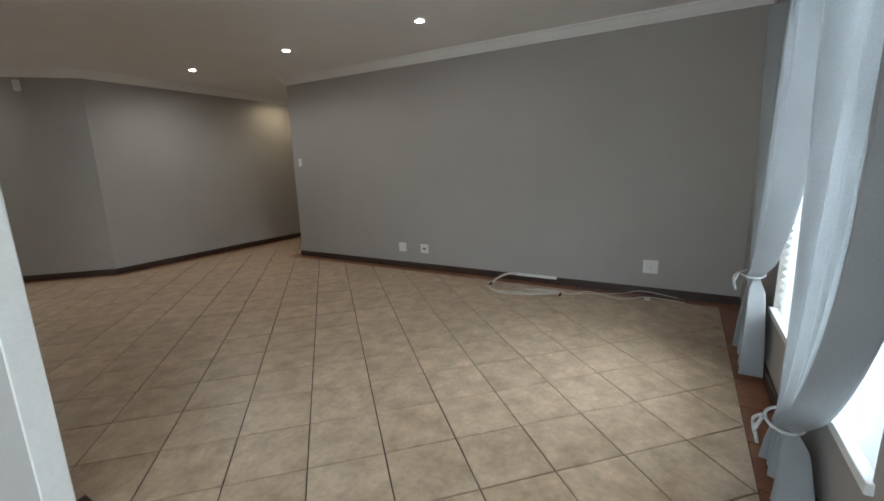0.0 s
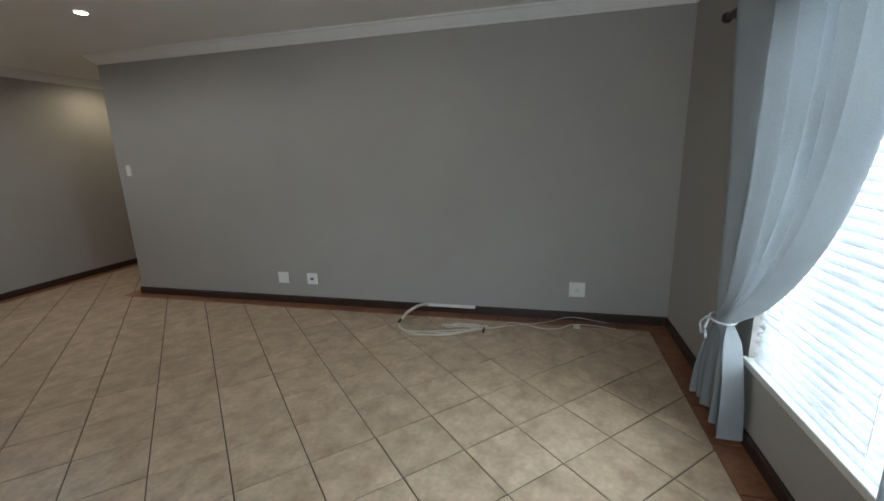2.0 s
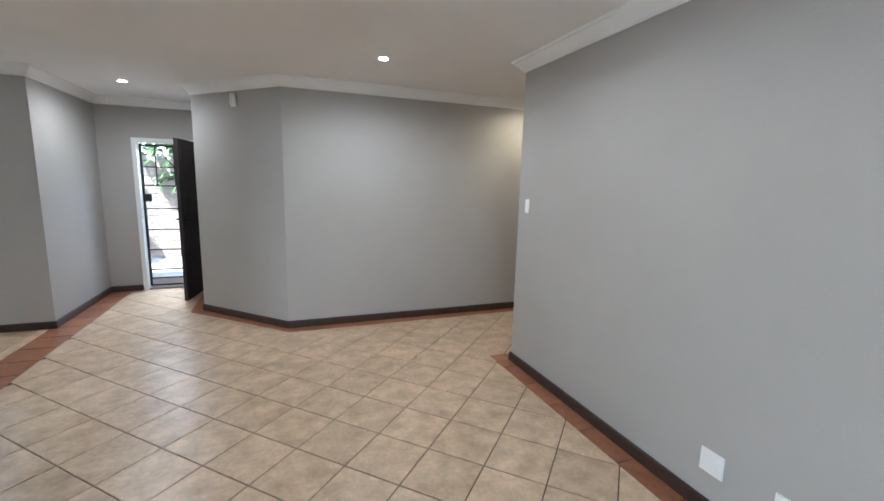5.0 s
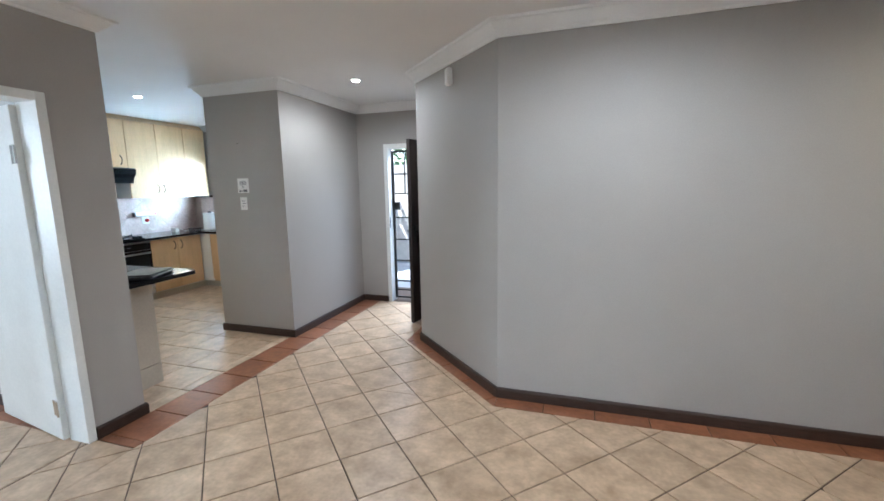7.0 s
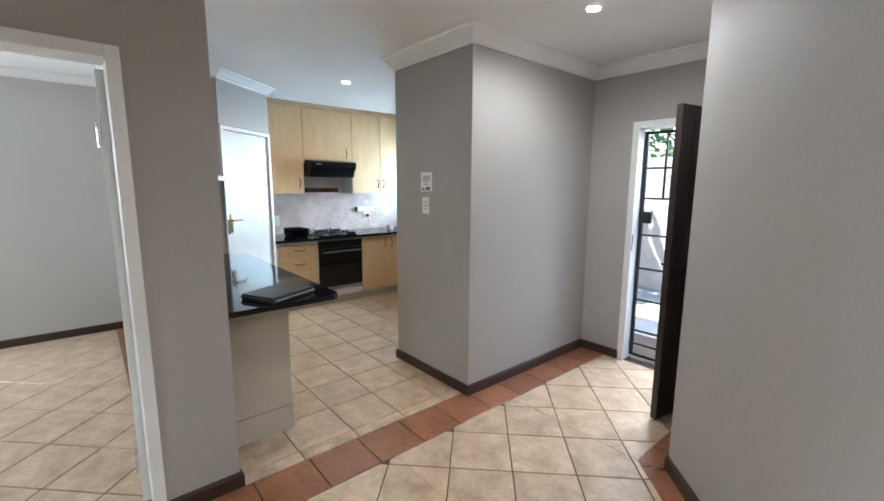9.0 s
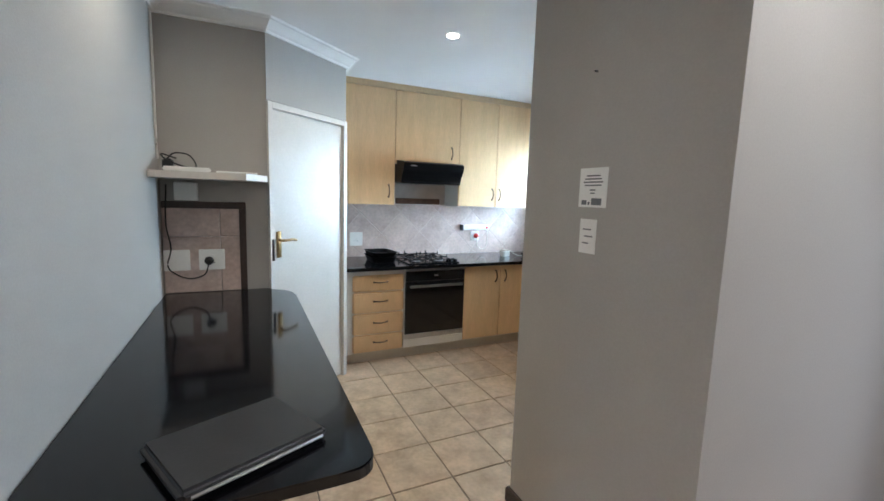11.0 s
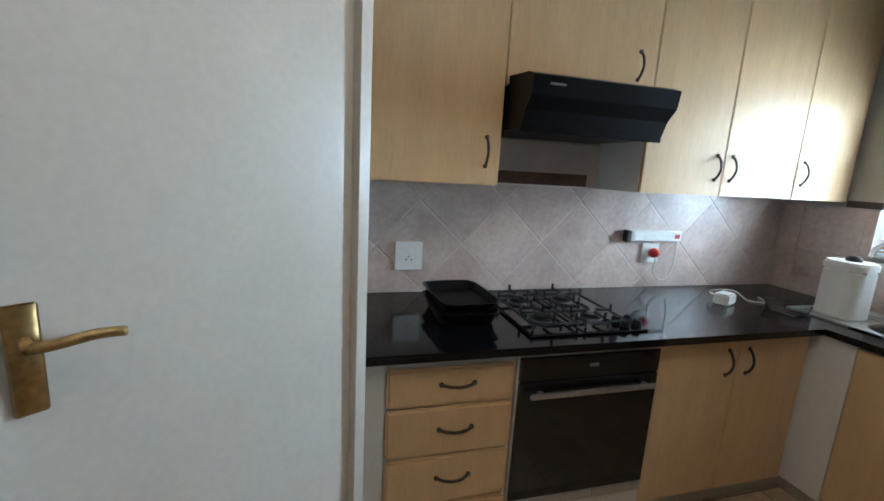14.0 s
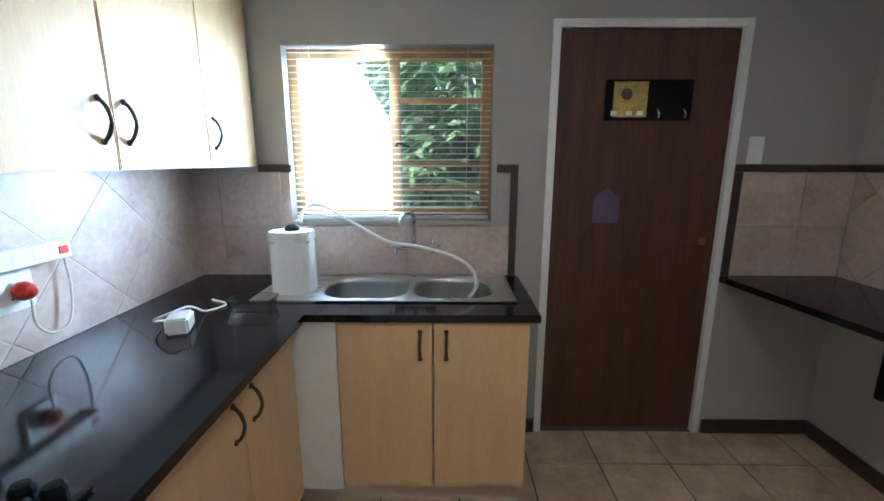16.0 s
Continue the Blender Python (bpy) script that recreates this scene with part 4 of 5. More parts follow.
part("plug", lathe([(0.022, 0), (0.026, 0.012), (0.022, 0.03), (0.010, 0.045)], 14), M_RUBBER, plug).matrix_world = Matrix.Translation((SX + 0.021, 2.225, 1.07)) @ Matrix.Rotation(radians(90), 4, 'Y')
part("cable", tube(smooth_line([(SX + 0.05, 2.225, 1.06), (SX + 0.05, 2.20, 0.99), (SX + 0.03, 2.12, 0.965), (SX + 0.02, 2.04, 1.0), (SX + 0.02, 2.01, 1.05), (SX + 0.02, 2.03, 1.15), (SX + 0.02, 2.01, 1.30), (SX + 0.02, 2.02, 1.52)], 8), 0.004, 7), M_RUBBER, plug, smooth=True)
box_ = thing("junction_box", "small white junction box hanging below the shelf", "junction box")
part("case", box(SX + 0.001, SX + 0.05, 2.06, 2.18, 1.43, 1.535, 0.006), M_PLASTIC, box_)
ps = thing("power_strip", "white multi-plug adapter with red switch on the splashback", "power strip")
m = facing_x(KX + 0.010, 4.79, 1.17)
for nm, a, mt in (("case", (-0.165, 0.165, -0.04, 0, -0.028, 0.028, 0.004), M_PLASTIC), ("end_cap", (-0.19, -0.166, -0.045, -0.002, -0.034, 0.03, 0.003), M_RUBBER), ("red_switch", (0.12, 0.15, -0.044, -0.040, -0.012, 0.012, 0.001), M_RED)):
    bm = box(*a)
    bm.transform(m)
    part(nm, bm, mt, ps)
for k in range(4):
    bm = box(-0.14 + 0.06 * k, -0.105 + 0.06 * k, -0.0415, -0.040, -0.014, 0.014)
    bm.transform(m)
    part("outlet", bm, M_PAPER, ps)
s = socket("wall_socket", "white socket holding a red plug on the splashback", facing_x(KX + 0.010, 4.79, 1.075), 0.11, 0.11)
rp = thing("red_plug", "red plug with a looped white cord", "plug")
part("plug", lathe([(0.026, 0), (0.028, 0.015), (0.02, 0.035), (0.008, 0.045)], 14), M_RED, rp).matrix_world = Matrix.Translation((KX + 0.021, 4.80, 1.075)) @ Matrix.Rotation(radians(90), 4, 'Y')
part("cord", tube(smooth_line([(KX + 0.05, 4.80, 1.05), (KX + 0.04, 4.81, 0.97), (KX + 0.035, 4.86, 0.925), (KX + 0.035, 4.92, 0.94), (KX + 0.03, 4.95, 1.04), (KX + 0.03, 4.945, 1.14)], 8), 0.004, 7), M_CABLE, rp, smooth=True)
ad = thing("power_adapter", "white power adapter with coiled lead on the worktop", "adapter", at=(-4.70, 5.0, CT + 0.001), turn=20)
part("case", box(-0.035, 0.035, -0.05, 0.05, 0, 0.055, 0.007, 2), M_PLASTIC, ad)
part("lead", tube(smooth_line([(0.0, 0.05, 0.02), (-0.05, 0.10, 0.006), (-0.08, 0.02, 0.035), (-0.02, -0.03, 0.07), (0.02, 0.06, 0.06), (0.05, 0.16, 0.006), (0.11, 0.22, 0.006), (0.05, 0.30, 0.006)], 8), 0.004, 7), M_CABLE, ad, smooth=True)
dish = thing("glass_dish", "clear rectangular glass dish on the worktop", "dish", at=(-4.55, 5.215, CT + 0.001))
bm = bmesh.new()
outer = [[bm.verts.new((x, y, z)) for x, y, _ in rounded(-a, a, -b, b, 0, 24, 5)] for a, b, z in ((0.075, 0.05, 0), (0.088, 0.062, 0.045), (0.083, 0.057, 0.045), (0.071, 0.046, 0.005))]
for a, b in zip(outer, outer[1:]):
    for k in range(24):
        bm.faces.new((a[k], a[(k + 1) % 24], b[(k + 1) % 24], b[k]))
bm.faces.new(outer[0])
bm.faces.new(outer[-1])
part("glass", bm, M_CLEAR, dish, smooth=False)

# ---- peninsula ----
pen = thing("peninsula_worktop", "polished black granite peninsula worktop with rounded corner", "worktop")
pts = [(SX + 0.001, KS + 0.013), (-1.737, KS + 0.096), (-1.737, 2.60)]
pts += [(-1.80 + 0.063 * math.cos(a), 2.637 + 0.063 * math.sin(a)) for a in (math.pi / 2 * k / 6 for k in range(1, 7))]
pts += [(-3.50, 2.70), (-3.60, 2.69), (-3.66, 2.655), (-3.70, 2.59), (SX + 0.001, 2.55)]
pts[1] = (-1.737, BE + 0.001)
pts.insert(1, (BX - T - 0.001, KS + 0.013))
pts.insert(2, (BX - T - 0.001, BE + 0.001))
part("slab", prism(pts, 0.845, CT, 0.004), M_GRANITE, pen)
cab = thing("peninsula_cabinet", "beige painted peninsula base with low plinth", "cabinet")
part("body", box(SX + 0.002, -1.965, KS + 0.013, 2.44, 0.16, 0.843), M_BEIGEBOARD, cab)
part("plinth", box(SX + 0.002, -1.955, KS + 0.013, 2.46, 0, 0.158), M_BEIGEBOARD, cab)
part("end_panel", box(-1.963, -1.95, KS + 0.013, 2.455, 0.165, 0.843, 0.002), M_BEIGEBOARD, cab)
part("front_panel", box(SX + 0.002, -1.965, 2.4405, 2.455, 0.165, 0.843, 0.002), M_MAPLE, cab)
fold = thing("black_folder", "black zipped folder lying on the peninsula worktop", "folder", at=(-1.93, 2.40, CT + 0.001), turn=25)
part("cover", box(-0.13, 0.13, -0.17, 0.17, 0, 0.032, 0.012, 3), M_LEATHER, fold)
part("zip", tube(smooth_line([(0.131, -0.15, 0.016), (0.132, 0, 0.016), (0.131, 0.15, 0.016)], 4), 0.004, 6), M_STEEL, fold)

# shelf with router
shelf = thing("wall_shelf", "cream painted shelf with clipped corner above the counter", "shelf")
part("board", prism([(SX + 0.001, KS + 0.014), (SX + 0.34, KS + 0.014), (SX + 0.34, 2.44), (SX + 0.16, 2.555), (SX + 0.001, 2.555)], 1.552, 1.588, 0.003), M_CREAM, shelf)
rt = thing("router", "flat white router lying on the shelf", "router", at=(SX + 0.21, 2.15, 1.589), turn=6)
part("case", box(-0.08, 0.08, -0.11, 0.11, 0, 0.024, 0.006, 2), M_PLASTIC, rt)
ck = thing("coiled_cable", "black coiled cable and adapter piled on the shelf", "cable", at=(SX + 0.12, 2.05, 1.59))
part("adapter", box(-0.03, 0.03, -0.025, 0.025, 0.0, 0.07, 0.008, 2), M_RUBBER, ck)
part("loop", tube(smooth_line([(0.02, 0.0, 0.07), (0.05, 0.04, 0.10), (0.06, 0.11, 0.09), (0.06, 0.14, 0.03), (0.05, 0.08, 0.03), (0.03, 0.0, 0.06), (0.06, -0.02, 0.09), (0.07, 0.05, 0.07)], 7), 0.004, 7), M_RUBBER, ck, smooth=True)
tb = thing("shelf_tray", "thin glass sheet lying on the shelf", "tray")
part("sheet", box(SX + 0.03, SX + 0.25, 2.29, 2.50, 1.589, 1.600, 0.002), M_GLOSS, tb)
wc = thing("wall_cable", "thin grey cable running up the wall corner", "cable")
part("cable", tube(smooth_line([(SX + 0.06, KS + 0.018, 1.66), (SX + 0.07, KS + 0.018, 1.9), (SX + 0.055, KS + 0.018, 2.2), (SX + 0.06, KS + 0.018, HC - 0.01)], 6), 0.006, 7), M_PLASTIC, wc, smooth=True)

# tiled splash areas with dark edging
structure("trim_dark_edging", box(SX, SX + 0.014, KS + 0.014, 2.433, 1.385, 1.425, 0.002), M_DARKTRIM, "dark tile edging above the counter")
structure("trim_dark_edging", box(SX, SX + 0.014, 2.395, 2.433, CT + 0.001, 1.3845, 0.002), M_DARKTRIM)
structure("trim_dark_edging", box(-3.56, -3.46, KY - 0.014, KY, 1.385, 1.42, 0.002), M_DARKTRIM)
structure("trim_dark_edging", box(-3.495, -3.46, KY - 0.014, KY, CT + 0.001, 1.3845, 0.002), M_DARKTRIM)
structure("trim_dark_edging", box(XU, WX0 + 0.012, KY - 0.014, KY, 1.385, 1.42, 0.002), M_DARKTRIM)
structure("trim_dark_edging", box(-2.435, KE, KY - 0.014, KY, 1.385, 1.42, 0.002), M_DARKTRIM)
structure("trim_dark_edging", box(-2.435, -2.40, KY - 0.014, KY, CT + 0.001, 1.3845, 0.002), M_DARKTRIM)
structure("trim_dark_edging", box(KE - 0.014, KE, 3.9, KY - 0.0145, 1.385, 1.42, 0.002), M_DARKTRIM)
RM = Matrix.Translation((-2.355, KY, 1.485))
socket("light_switch", "white light switch beside the back door", RM, 0.07, 0.125, False)
top = thing("side_worktop", "polished black granite side counter on the wall", "worktop")
part("slab", prism([(-2.44, KY - 0.001), (-2.33, 4.9), (-2.33, 3.8), (KE - 0.001, 3.8), (KE - 0.001, KY - 0.001)], 0.845, CT, 0.003), M_GRANITE, top)
part("support", box(-2.30, KE - 0.001, 5.0, 5.03, 0.62, 0.843, 0.003), M_BLACK, top, "black support bracket")
part("support", box(-2.30, KE - 0.001, 3.9, 3.95, 0.0, 0.843, 0.003), M_BEIGEBOARD, top)

# notices on the pillar
def notice(name, label, x0, x1, z0, z1, bars, picture):
    p = thing(name, label, "notice", at=(0, PY, 0))
    part("sheet", box(x0, x1, -0.002, 0, z0, z1), M_PAPER, p)
    w, h = x1 - x0, z1 - z0
    for k, (f, a, b) in enumerate(bars):
        part("text_line", box(x0 + a * w, x0 + b * w, -0.0028, -0.002, z0 + f * h - 0.0025, z0 + f * h + 0.0025), M_INK, p)
    if picture:
        for a, b, hh in ((0.12, 0.30, 0.12), (0.35, 0.42, 0.08), (0.48, 0.84, 0.17)):
            part("picture", box(x0 + a * w, x0 + b * w, -0.0028, -0.002, z0 + 0.06 * h, z0 + (0.06 + hh) * h), M_INK, p)
    return p


notice("printed_notice", "white printed notice with small pictures on the wall", -2.107, -1.972, 1.474, 1.618, [(0.80, 0.25, 0.75), (0.72, 0.2, 0.8), (0.64, 0.15, 0.85), (0.56, 0.2, 0.8), (0.44, 0.4, 0.6), (0.36, 0.42, 0.58)], True)
notice("small_notice", "small white sheet with faint print below the notice", -2.09, -2.008, 1.302, 1.43, [(0.7, 0.2, 0.7), (0.5, 0.3, 0.8), (0.3, 0.2, 0.6)], False)
nail = thing("wall_nail", "tiny dark nail in the grey wall", "nail", at=(-2.06, PY, 1.96))
part("nail", tube([(0, 0, 0), (0, -0.012, 0)], 0.004, 6), M_IRON, nail)

# alarm sensor on the angled wall
cu = (Vector((*C2, 0)) - Vector((*C1, 0))).normalized()
cn = Vector((-cu.y, cu.x, 0))
al = thing("alarm_sensor", "white plastic motion sensor high on the angled wall", "sensor")
pc = Vector((*C1, 0)) + cu * 0.63 + cn * 0.0
bm = box(-0.032, 0.032, -0.045, 0, 2.27, 2.40, 0.010, 2)
bm.transform(Matrix(((cu.x, -cn.x, 0, pc.x), (cu.y, -cn.y, 0, pc.y), (0, 0, 1, 0), (0, 0, 0, 1))))
part("housing", bm, M_PLASTIC, al)

# loose cables and trunking on the living room floor
tk = thing("cable_trunking", "white plastic cable trunking along the skirting", "trunking")
part("channel", box(TVX - 0.036, TVX - 0.018, -2.36, -1.89, 0.058, 0.086, 0.003), M_PLASTIC, tk)
lc = thing("loose_cables", "tangle of off-white cables lying along the skirting", "cables")
Z = 0.008
rng = random.Random(4)
part("sleeve", tube(smooth_line([(TVX - 0.03, -1.91, 0.078), (TVX - 0.12, -1.84, 0.088), (TVX - 0.22, -1.77, 0.06), (TVX - 0.30, -1.735, 0.022)], 6), 0.013, 9), M_CABLE, lc, smooth=True)
part("dark_end", tube(smooth_line([(TVX - 0.30, -1.735, 0.022), (TVX - 0.35, -1.73, 0.013)], 4), 0.012, 9), M_RUBBER, lc)
for k in range(6):
    o = lambda s: rng.uniform(-s, s)
    part("strand", tube(smooth_line([(TVX - 0.35, -1.73, Z), (TVX - 0.47 + o(0.03), -1.80 + o(0.03), Z), (TVX - 0.55 + o(0.05), -2.0 + o(0.05), Z + 0.008), (TVX - 0.48 + o(0.06), -2.25 + o(0.06), Z + 0.012 + o(0.006)), (TVX - 0.34 + o(0.05), -2.46 + o(0.06), Z + 0.01), (TVX - 0.28 + o(0.05), -2.34 + o(0.1), Z), (TVX - 0.34 + o(0.05), -2.16 + o(0.05), Z)], 7), 0.0042, 7), M_CABLE, lc, smooth=True)
part("strand", tube(smooth_line([(TVX - 0.34, -2.44, Z), (TVX - 0.30, -2.6, Z), (TVX - 0.20, -2.7, 0.02), (TVX - 0.22, -2.85, 0.012), (TVX - 0.26, -2.98, Z), (TVX - 0.22, -3.12, Z), (TVX - 0.14, -3.2, 0.012), (TVX - 0.12, -3.36, Z), (TVX - 0.16, -3.55, Z)], 7), 0.0042, 7), M_CABLE, lc, smooth=True)
part("strand", tube(smooth_line([(TVX - 0.36, -2.42, Z), (TVX - 0.22, -2.75, Z), (TVX - 0.14, -3.0, 0.02), (TVX - 0.07, -3.2, 0.05), (TVX - 0.08, -3.5, 0.02)], 7), 0.003, 7), M_CABLE, lc, smooth=True)
part("clip", box(TVX - 0.42, TVX - 0.36, -2.50, -2.485, 0.0, 0.03, 0.003), M_RUBBER, lc)
part("tag", box(TVX - 0.20, TVX - 0.12, -3.27, -3.22, 0.002, 0.012, 0.002), M_PAPER, lc)


# ---- downlights ----
def downlight(x, y, power, color):
    d = thing("downlight", "round recessed white ceiling downlight, lit", "downlight", "recessed ceiling downlights", at=(x, y, H))
    part("trim_ring", lathe([(0.045, -0.002), (0.048, -0.007), (0.038, -0.009), (0.036, -0.002)], 20), M_PLASTIC, d)
    part("lamp", lathe([(0.034, -0.0015), (0.034, -0.006), (0.02, -0.0075)], 16), M_LAMP, d, "glowing lamp")
    l = new("downlight_lamp", bpy.data.lights.new("downlight_lamp", 'SPOT'))
    l.data.energy, l.data.color, l.data.spot_size, l.data.spot_blend, l.data.shadow_soft_size = power, color, radians(176), 0.7, 0.05
    l.matrix_world = pose(x, y, H - 0.03)


WARM, NEUT, SOFT = (1.0, 0.80, 0.52), (1.0, 0.97, 0.93), (1.0, 0.86, 0.66)
for x, y, p, c in ((1.52, -1.36, 3.5, NEUT), (1.50, 0.305, 8, NEUT), (1.44, 1.92, 12, NEUT), (3.45, 2.45, 8, WARM), (-0.885, 3.895, 11, NEUT), (-3.41, 3.66, 7.5, SOFT), (-2.70, 2.21, 3, SOFT)):
    downlight(x, y, p, c)

# ---- outside ----
structure("ground", prism([(-300, -300), (300, -300), (300, 300), (-300, 300)], -0.30, -0.13), M_PAVE, "grey paved yard")
structure("pavement", box(-6, 3, KY + T, 9.5, -0.13, -0.06), M_PAVE, "grey paved path outside the front door")
GY = 8.2
wallb = structure("wall_garden", box(-9, 4, GY + 0.012, GY + 0.25, -0.13, 1.95), M_MORTAR, "pale face brick garden wall")
bmesh_ = box(-0.108, 0.108, 0, 0.02, -0.035, 0.035, 0.004)
brick = part("brick", bmesh_, M_BRICK, wallb)
first = True
for r in range(23):
    for c in range(13):
        b = brick if first else brick.copy()
        if not first:
            scene.collection.objects.link(b)
        first = False
        b.matrix_basis = Matrix.Translation((-1.9 + 0.226 * c + (0.113 if r % 2 else 0), GY - 0.003, -0.02 + 0.085 * r))


def plant(name, label, x, y, z0, height, spread, count, size, seed):
    rg = random.Random(seed)
    p = thing(name, label, "tree", at=(x, y, z0))
    bm = tube(smooth_line([(0, 0, 0), (0.03, 0.02, height * 0.3), (-0.03, 0.03, height * 0.6), (0.02, 0, height * 0.85)], 5), 0.05, 8)
    for k in range(7):
        a, h0 = k * 2.4, height * (0.35 + 0.07 * k)
        tube(smooth_line([(0, 0, h0), (0.3 * spread * math.cos(a), 0.3 * spread * math.sin(a), h0 + 0.15), (0.8 * spread * math.cos(a), 0.8 * spread * math.sin(a), h0 + 0.35)], 4), 0.018, 6, bm)
    part("trunk", bm, M_BARK, p)
    verts, faces = [], []
    for k in range(count):
        a, r = rg.uniform(0, 2 * math.pi), spread * rg.random() ** 0.5
        c = Vector((r * math.cos(a), r * math.sin(a), height * (0.42 + 0.58 * rg.random()) - 0.25 * r + 0.2 * noise.noise((a * 2, r * 3, seed))))
        d = Vector((math.cos(a) + rg.uniform(-.8, .8), math.sin(a) + rg.uniform(-.8, .8), rg.uniform(-0.9, 0.5))).normalized()
        s = d.cross(Vector((rg.uniform(-.4, .4), rg.uniform(-.4, .4), 1))).normalized()
        L, W = size * rg.uniform(0.6, 1.3), size * rg.uniform(0.14, 0.24)
        n0 = len(verts)
        up = d.cross(s) * W * 0.35
        droop = Vector((0, 0, -0.25 * L))
        verts += [c, c + d * L * 0.4 + s * W + up, c + d * L * 0.4 - s * W + up, c + d * L * 0.45, c + d * L + droop]
        faces += [(n0, n0 + 1, n0 + 3), (n0, n0 + 3, n0 + 2), (n0 + 1, n0 + 4, n0 + 3), (n0 + 3, n0 + 4, n0 + 2)]
    me = bpy.data.meshes.new("crown")
    me.from_pydata(verts, [], faces)
    me.materials.append(M_LEAF)
    cr = new("crown", me)
    cr.parent = p


plant("garden_tree", "broad-leaved green shrub outside the kitchen window", -3.65, 7.35, -0.06, 2.6, 0.75, 1300, 0.26, 3)
plant("garden_tree", "green tree showing above the garden wall", -0.9, 9.3, -0.13, 4.2, 1.5, 2600, 0.26, 5)
plant("garden_tree", "green tree beyond the garden wall", -4.0, 9.6, -0.13, 4.0, 1.6, 2200, 0.28, 8)

# ---- floor tiles ----
PITCH, PITCH_V, GAP = 0.3435, 0.339, 0.0065


def clip(poly, region):
    out = poly
    n = len(region)
    for i in range(n):
        a, b = region[i], region[(i + 1) % n]
        nx, ny = -(b[1] - a[1]), b[0] - a[0]
        cur, out = out, []
        for j in range(len(cur)):
            p, q = cur[j], cur[(j + 1) % len(cur)]
            dp, dq = (p[0] - a[0]) * nx + (p[1] - a[1]) * ny, (q[0] - a[0]) * nx + (q[1] - a[1]) * ny
            if dp >= 0:
                out.append(p)
            if (dp >= 0) != (dq >= 0):
                s = dp / (dp - dq)
                out.append((p[0] + s * (q[0] - p[0]), p[1] + s * (q[1] - p[1])))
        if len(out) < 3:
            return []
    return out


def tile_mesh(pts, z=0.0):
    """A tile lying flat, with softened top edges."""
    c = (sum(p[0] for p in pts) / len(pts), sum(p[1] for p in pts) / len(pts))
    k = len(pts)
    v, f = [], []
    for inset, zz in ((0, -0.007), (0, -0.0022), (0.0028, 0)):
        for p in pts:
            d = math.hypot(p[0] - c[0], p[1] - c[1]) or 1
            v.append((p[0] + (c[0] - p[0]) * inset * 1.4 / d, p[1] + (c[1] - p[1]) * inset * 1.4 / d, z + zz))
    for r in (0, k):
        for i in range(k):
            f.append((r + i, r + (i + 1) % k, r + k + (i + 1) % k, r + k + i))
    f.append(tuple(range(2 * k, 3 * k)))
    return v, f


def poly_area(p):
    return abs(sum(p[i][0] * p[(i + 1) % len(p)][1] - p[(i + 1) % len(p)][0] * p[i][1] for i in range(len(p)))) / 2


def lay(parent, region, origin, angle, material, name="tile", sx=PITCH, sy=PITCH_V, place=None, joined=None):
    GAP = 0.003 if name == "splash_tile" else 0.0065
    ca, sa = math.cos(angle), math.sin(angle)
    xs, ys = [p[0] for p in region], [p[1] for p in region]
    R = max(max(xs) - min(xs), max(ys) - min(ys)) * 1.5
    cx, cy = (max(xs) + min(xs)) / 2 - origin[0], (max(ys) + min(ys)) / 2 - origin[1]
    u0, v0 = (cx * ca + cy * sa), (-cx * sa + cy * ca)
    shared = {}
    for i in range(math.floor((u0 - R) / sx), math.ceil((u0 + R) / sx)):
        for j in range(math.floor((v0 - R) / sy), math.ceil((v0 + R) / sy)):
            q = []
            for a, b in ((0, 0), (1, 0), (1, 1), (0, 1)):
                u, w = (i + a) * sx + (GAP / 2 if a == 0 else -GAP / 2), (j + b) * sy + (GAP / 2 if b == 0 else -GAP / 2)
                q.append((origin[0] + u * ca - w * sa, origin[1] + u * sa + w * ca))
            c = clip(q, region)
            if not c or poly_area(c) < 0.0008:
                continue
            mx, my = sum(p[0] for p in c) / len(c), sum(p[1] for p in c) / len(c)
            local = [(p[0] - mx, p[1] - my) for p in c]
            if joined is not None:
                v, f = tile_mesh(c)
                n0 = len(joined[0])
                joined[0].extend(v)
                joined[1].extend(tuple(n0 + k for k in t) for t in f)
                continue
            whole = len(c) == 4 and abs(poly_area(c) - (sx - GAP) * (sy - GAP)) < 1e-5
            if whole and "m" in shared:
                me = shared["m"]
            else:
                me = bpy.data.meshes.new(name)
                v, f = tile_mesh(local)
                me.from_pydata(v, [], f)
                me.materials.append(material)
                if whole:
                    shared["m"] = me
            ob = new(name, me)
            ob.parent = parent
            m = Matrix.Translation((mx, my, 0))
            ob.matrix_basis = place @ m if place else m


def rect(x0, x1, y0, y1):
    return [(x0, y0), (x1, y0), (x1, y1), (x0, y1)]


S = 0.14
OR, A45 = (0.701, -3.569), radians(-45)
lay(floor, rect(-1.30, TVX - S, WY + S + 0.02, LWY - S), OR, A45, M_TILE)
lay(floor, [(-1.30, LWY - S), (C1[0], LWY - S), (C2[0] - S, C2[1] - 0.05), (-1.30, C2[1] - 0.05)], OR, A45, M_TILE)
lay(floor, rect(-1.30, C2[0] - S, C2[1] - 0.05, FDY), OR, A45, M_TILE)
far = ([], [])
lay(floor, rect(TVX - S, 5.4, TVY + S, LWY - S), OR, A45, M_TILE, joined=far)
lay(floor, rect(-3.25, -1.30, WY + S, -1.56), OR, A45, M_TILE, joined=far)
lay(floor, rect(-4.95, BX - 0.02, -1.4, KS - 0.12 - 0.15), OR, A45, M_TILE, joined=far)
lay(floor, rect(-1.62, -1.30, -1.4, 1.73), OR, A45, M_TILE, joined=far)
me = bpy.data.meshes.new("tile_field")
me.from_pydata(far[0], [], far[1])
me.materials.append(M_TILE)
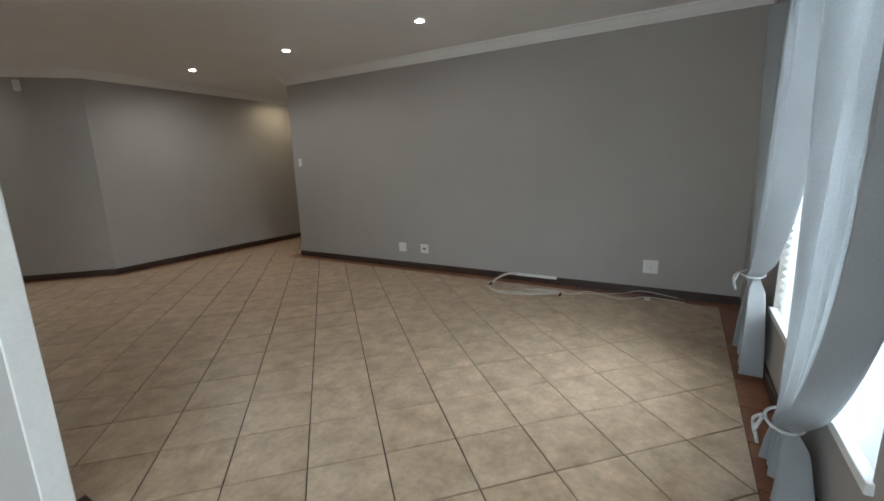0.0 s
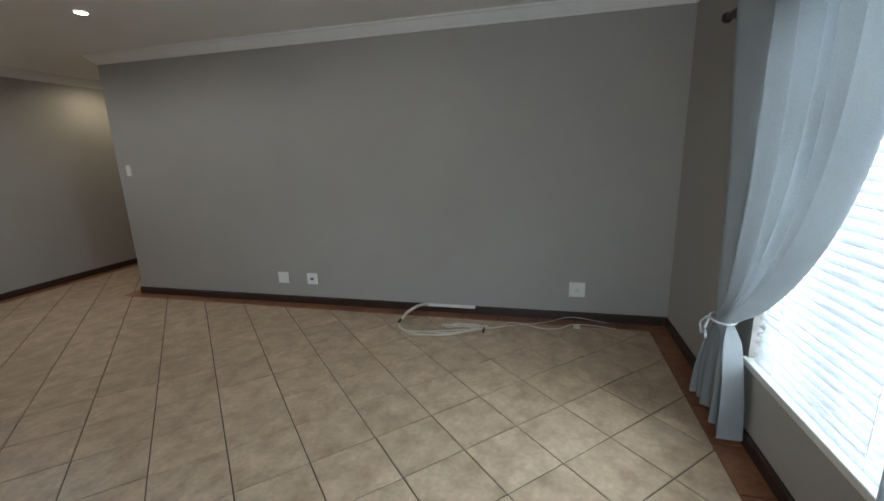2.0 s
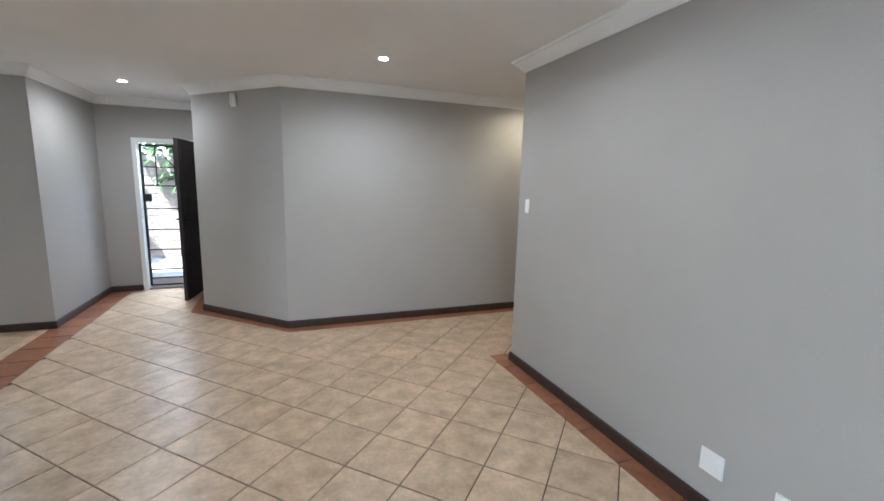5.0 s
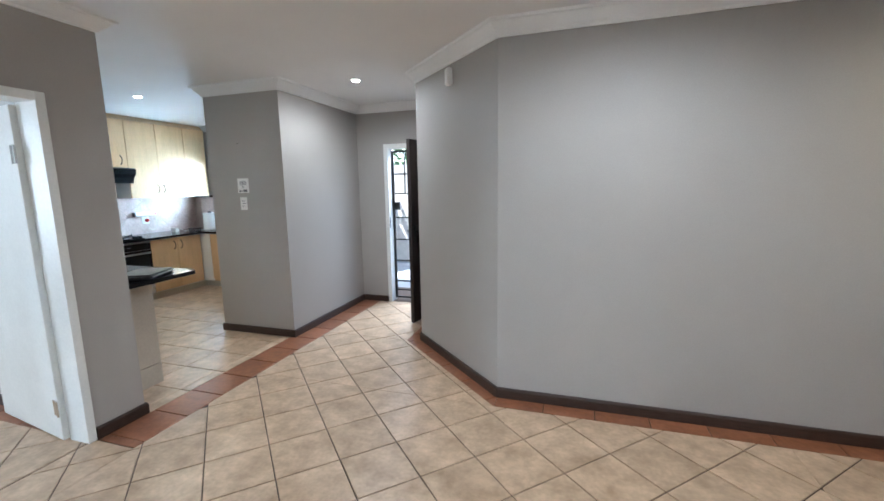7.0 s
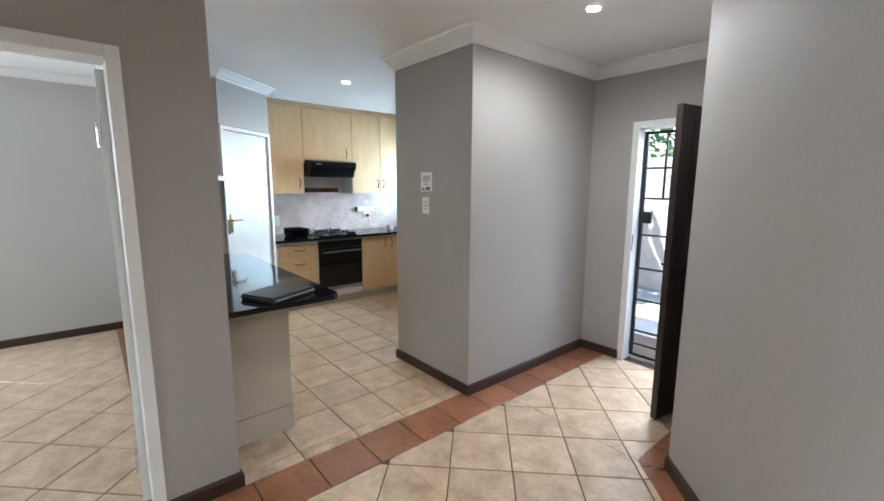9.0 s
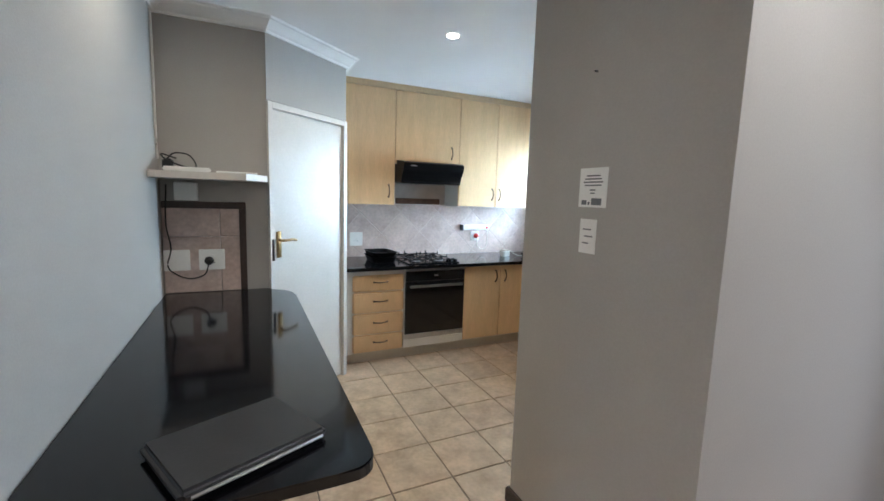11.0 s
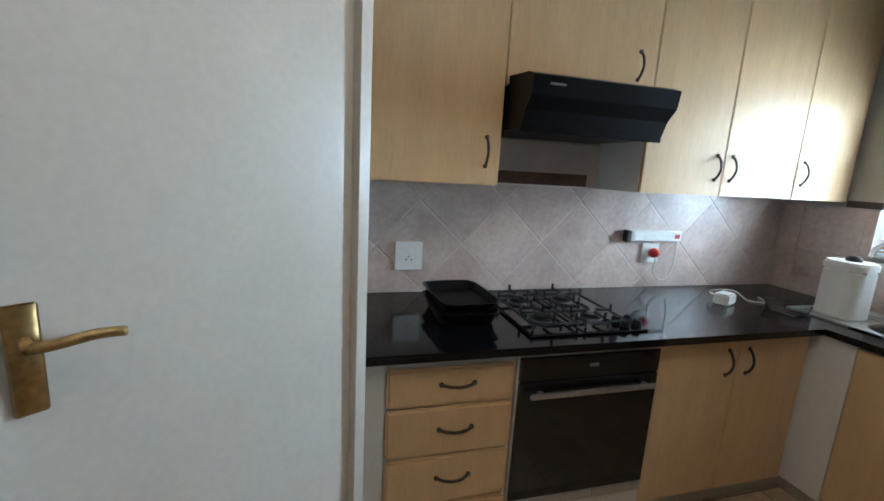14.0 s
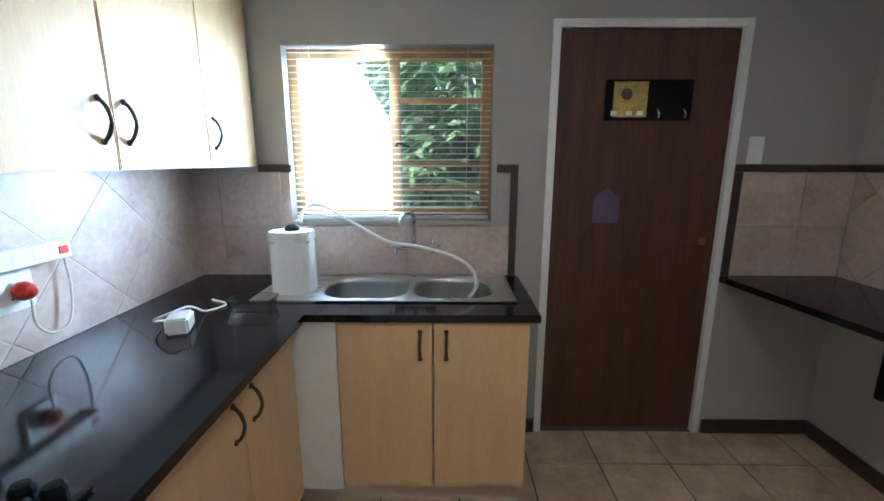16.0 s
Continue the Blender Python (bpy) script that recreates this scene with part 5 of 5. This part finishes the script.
ob = new("tile_field", me)
ob.parent = floor
tagged(ob, "beige diagonal floor tiles of side rooms", "", "", "stuff")
lay(floor, rect(-4.6, -1.60, 2.07, KY), KO, 0.0, M_TILE, sx=0.342, sy=0.342)
# terracotta borders
B = M_TERRA
lay(floor, rect(TVX - S, TVX - 0.01, WY, TVY), (TVX - S, -3.9), 0.0, B, "border_tile", S, 0.33)
lay(floor, rect(-3.25, TVX - S, WY, WY + S + 0.02), (0, WY), 0.0, B, "border_tile", 0.33, S + 0.02)
lay(floor, rect(TVX - S, 5.4, TVY, TVY + S), (TVX, TVY), 0.0, B, "border_tile", 0.33, S)
lay(floor, rect(C1[0], 5.4, LWY - S, LWY), (C1[0], LWY - S), 0.0, B, "border_tile", 0.33, S)
ca = math.atan2(cu.y, cu.x)
e = Vector((*C1, 0)) + cn * S
lay(floor, [(C1[0], LWY - S), C1, C2, (C2[0] - S, C2[1] - 0.05)], (e.x, e.y), ca, B, "border_tile", 0.33, S * 2)
lay(floor, rect(C2[0] - S, C2[0], C2[1] - 0.05, FDY), (C2[0] - S, 4.0), 0.0, B, "border_tile", S, 0.33)
lay(floor, rect(-1.60, -1.30, 1.74, FDY), (-1.60, 1.80), 0.0, B, "border_tile", 0.30, 0.30)
lay(floor, rect(-4.95, BX - T, KS - 0.27, KS - 0.12), (-4.95, KS - 0.27), 0.0, B, "border_tile", 0.33, 0.15)

# splashback tiles, laid in the wall planes
stove = bpy.data.objects["wall_stove"]
PL = Matrix(((0, 0, 1, KX + 0.008), (1, 0, 0, 0), (0, 1, 0, 0), (0, 0, 0, 1)))
structure("trim_splash_bed", box(KX, KX + 0.0065, 3.166, KY, CT, 1.62), M_SPLASHBED)
lay(stove, rect(3.166, KY - 0.01, CT + 0.002, 1.409), (4.13, 0.70), radians(46.5), M_SPLASH, "splash_tile", 0.30, 0.30, PL)
wk = bpy.data.objects["wall_kitchen_window"]
PN = Matrix(((1, 0, 0, 0), (0, 0, -1, KY - 0.008), (0, 1, 0, 0), (0, 0, 0, 1)))
lay(wk, rect(KX + 0.01, WX0 - 0.0, CT + 0.002, 1.385), (-4.9, 0.875), 0.0, M_SPLASH, "splash_tile", 0.30, 0.25, PN)
lay(wk, rect(WX0, -3.495, CT + 0.002, WZ0 - 0.022), (-4.6, 0.875), 0.0, M_SPLASH, "splash_tile", 0.30, 0.25, PN)
lay(wk, rect(-2.40, KE - 0.01, CT + 0.002, 1.385), (-2.40, 0.875), 0.0, M_SPLASH, "splash_tile", 0.30, 0.25, PN)
ws = bpy.data.objects["wall_shelf"]
PS = Matrix(((0, 0, 1, SX + 0.008), (1, 0, 0, 0), (0, 1, 0, 0), (0, 0, 0, 1)))
lay(ws, rect(KS + 0.014, 2.395, CT + 0.002, 1.384), (KS + 0.014, 0.875), 0.0, M_SPLASH, "splash_tile", 0.30, 0.34, PS)
wp = bpy.data.objects["wall_pillar"]
PE = Matrix(((0, 0, -1, KE - 0.008), (1, 0, 0, 0), (0, 1, 0, 0), (0, 0, 0, 1)))
lay(wp, rect(3.9, KY - 0.015, CT + 0.002, 1.384), (3.9, 0.875), A45, M_SPLASH, "splash_tile", 0.30, 0.30, PE)
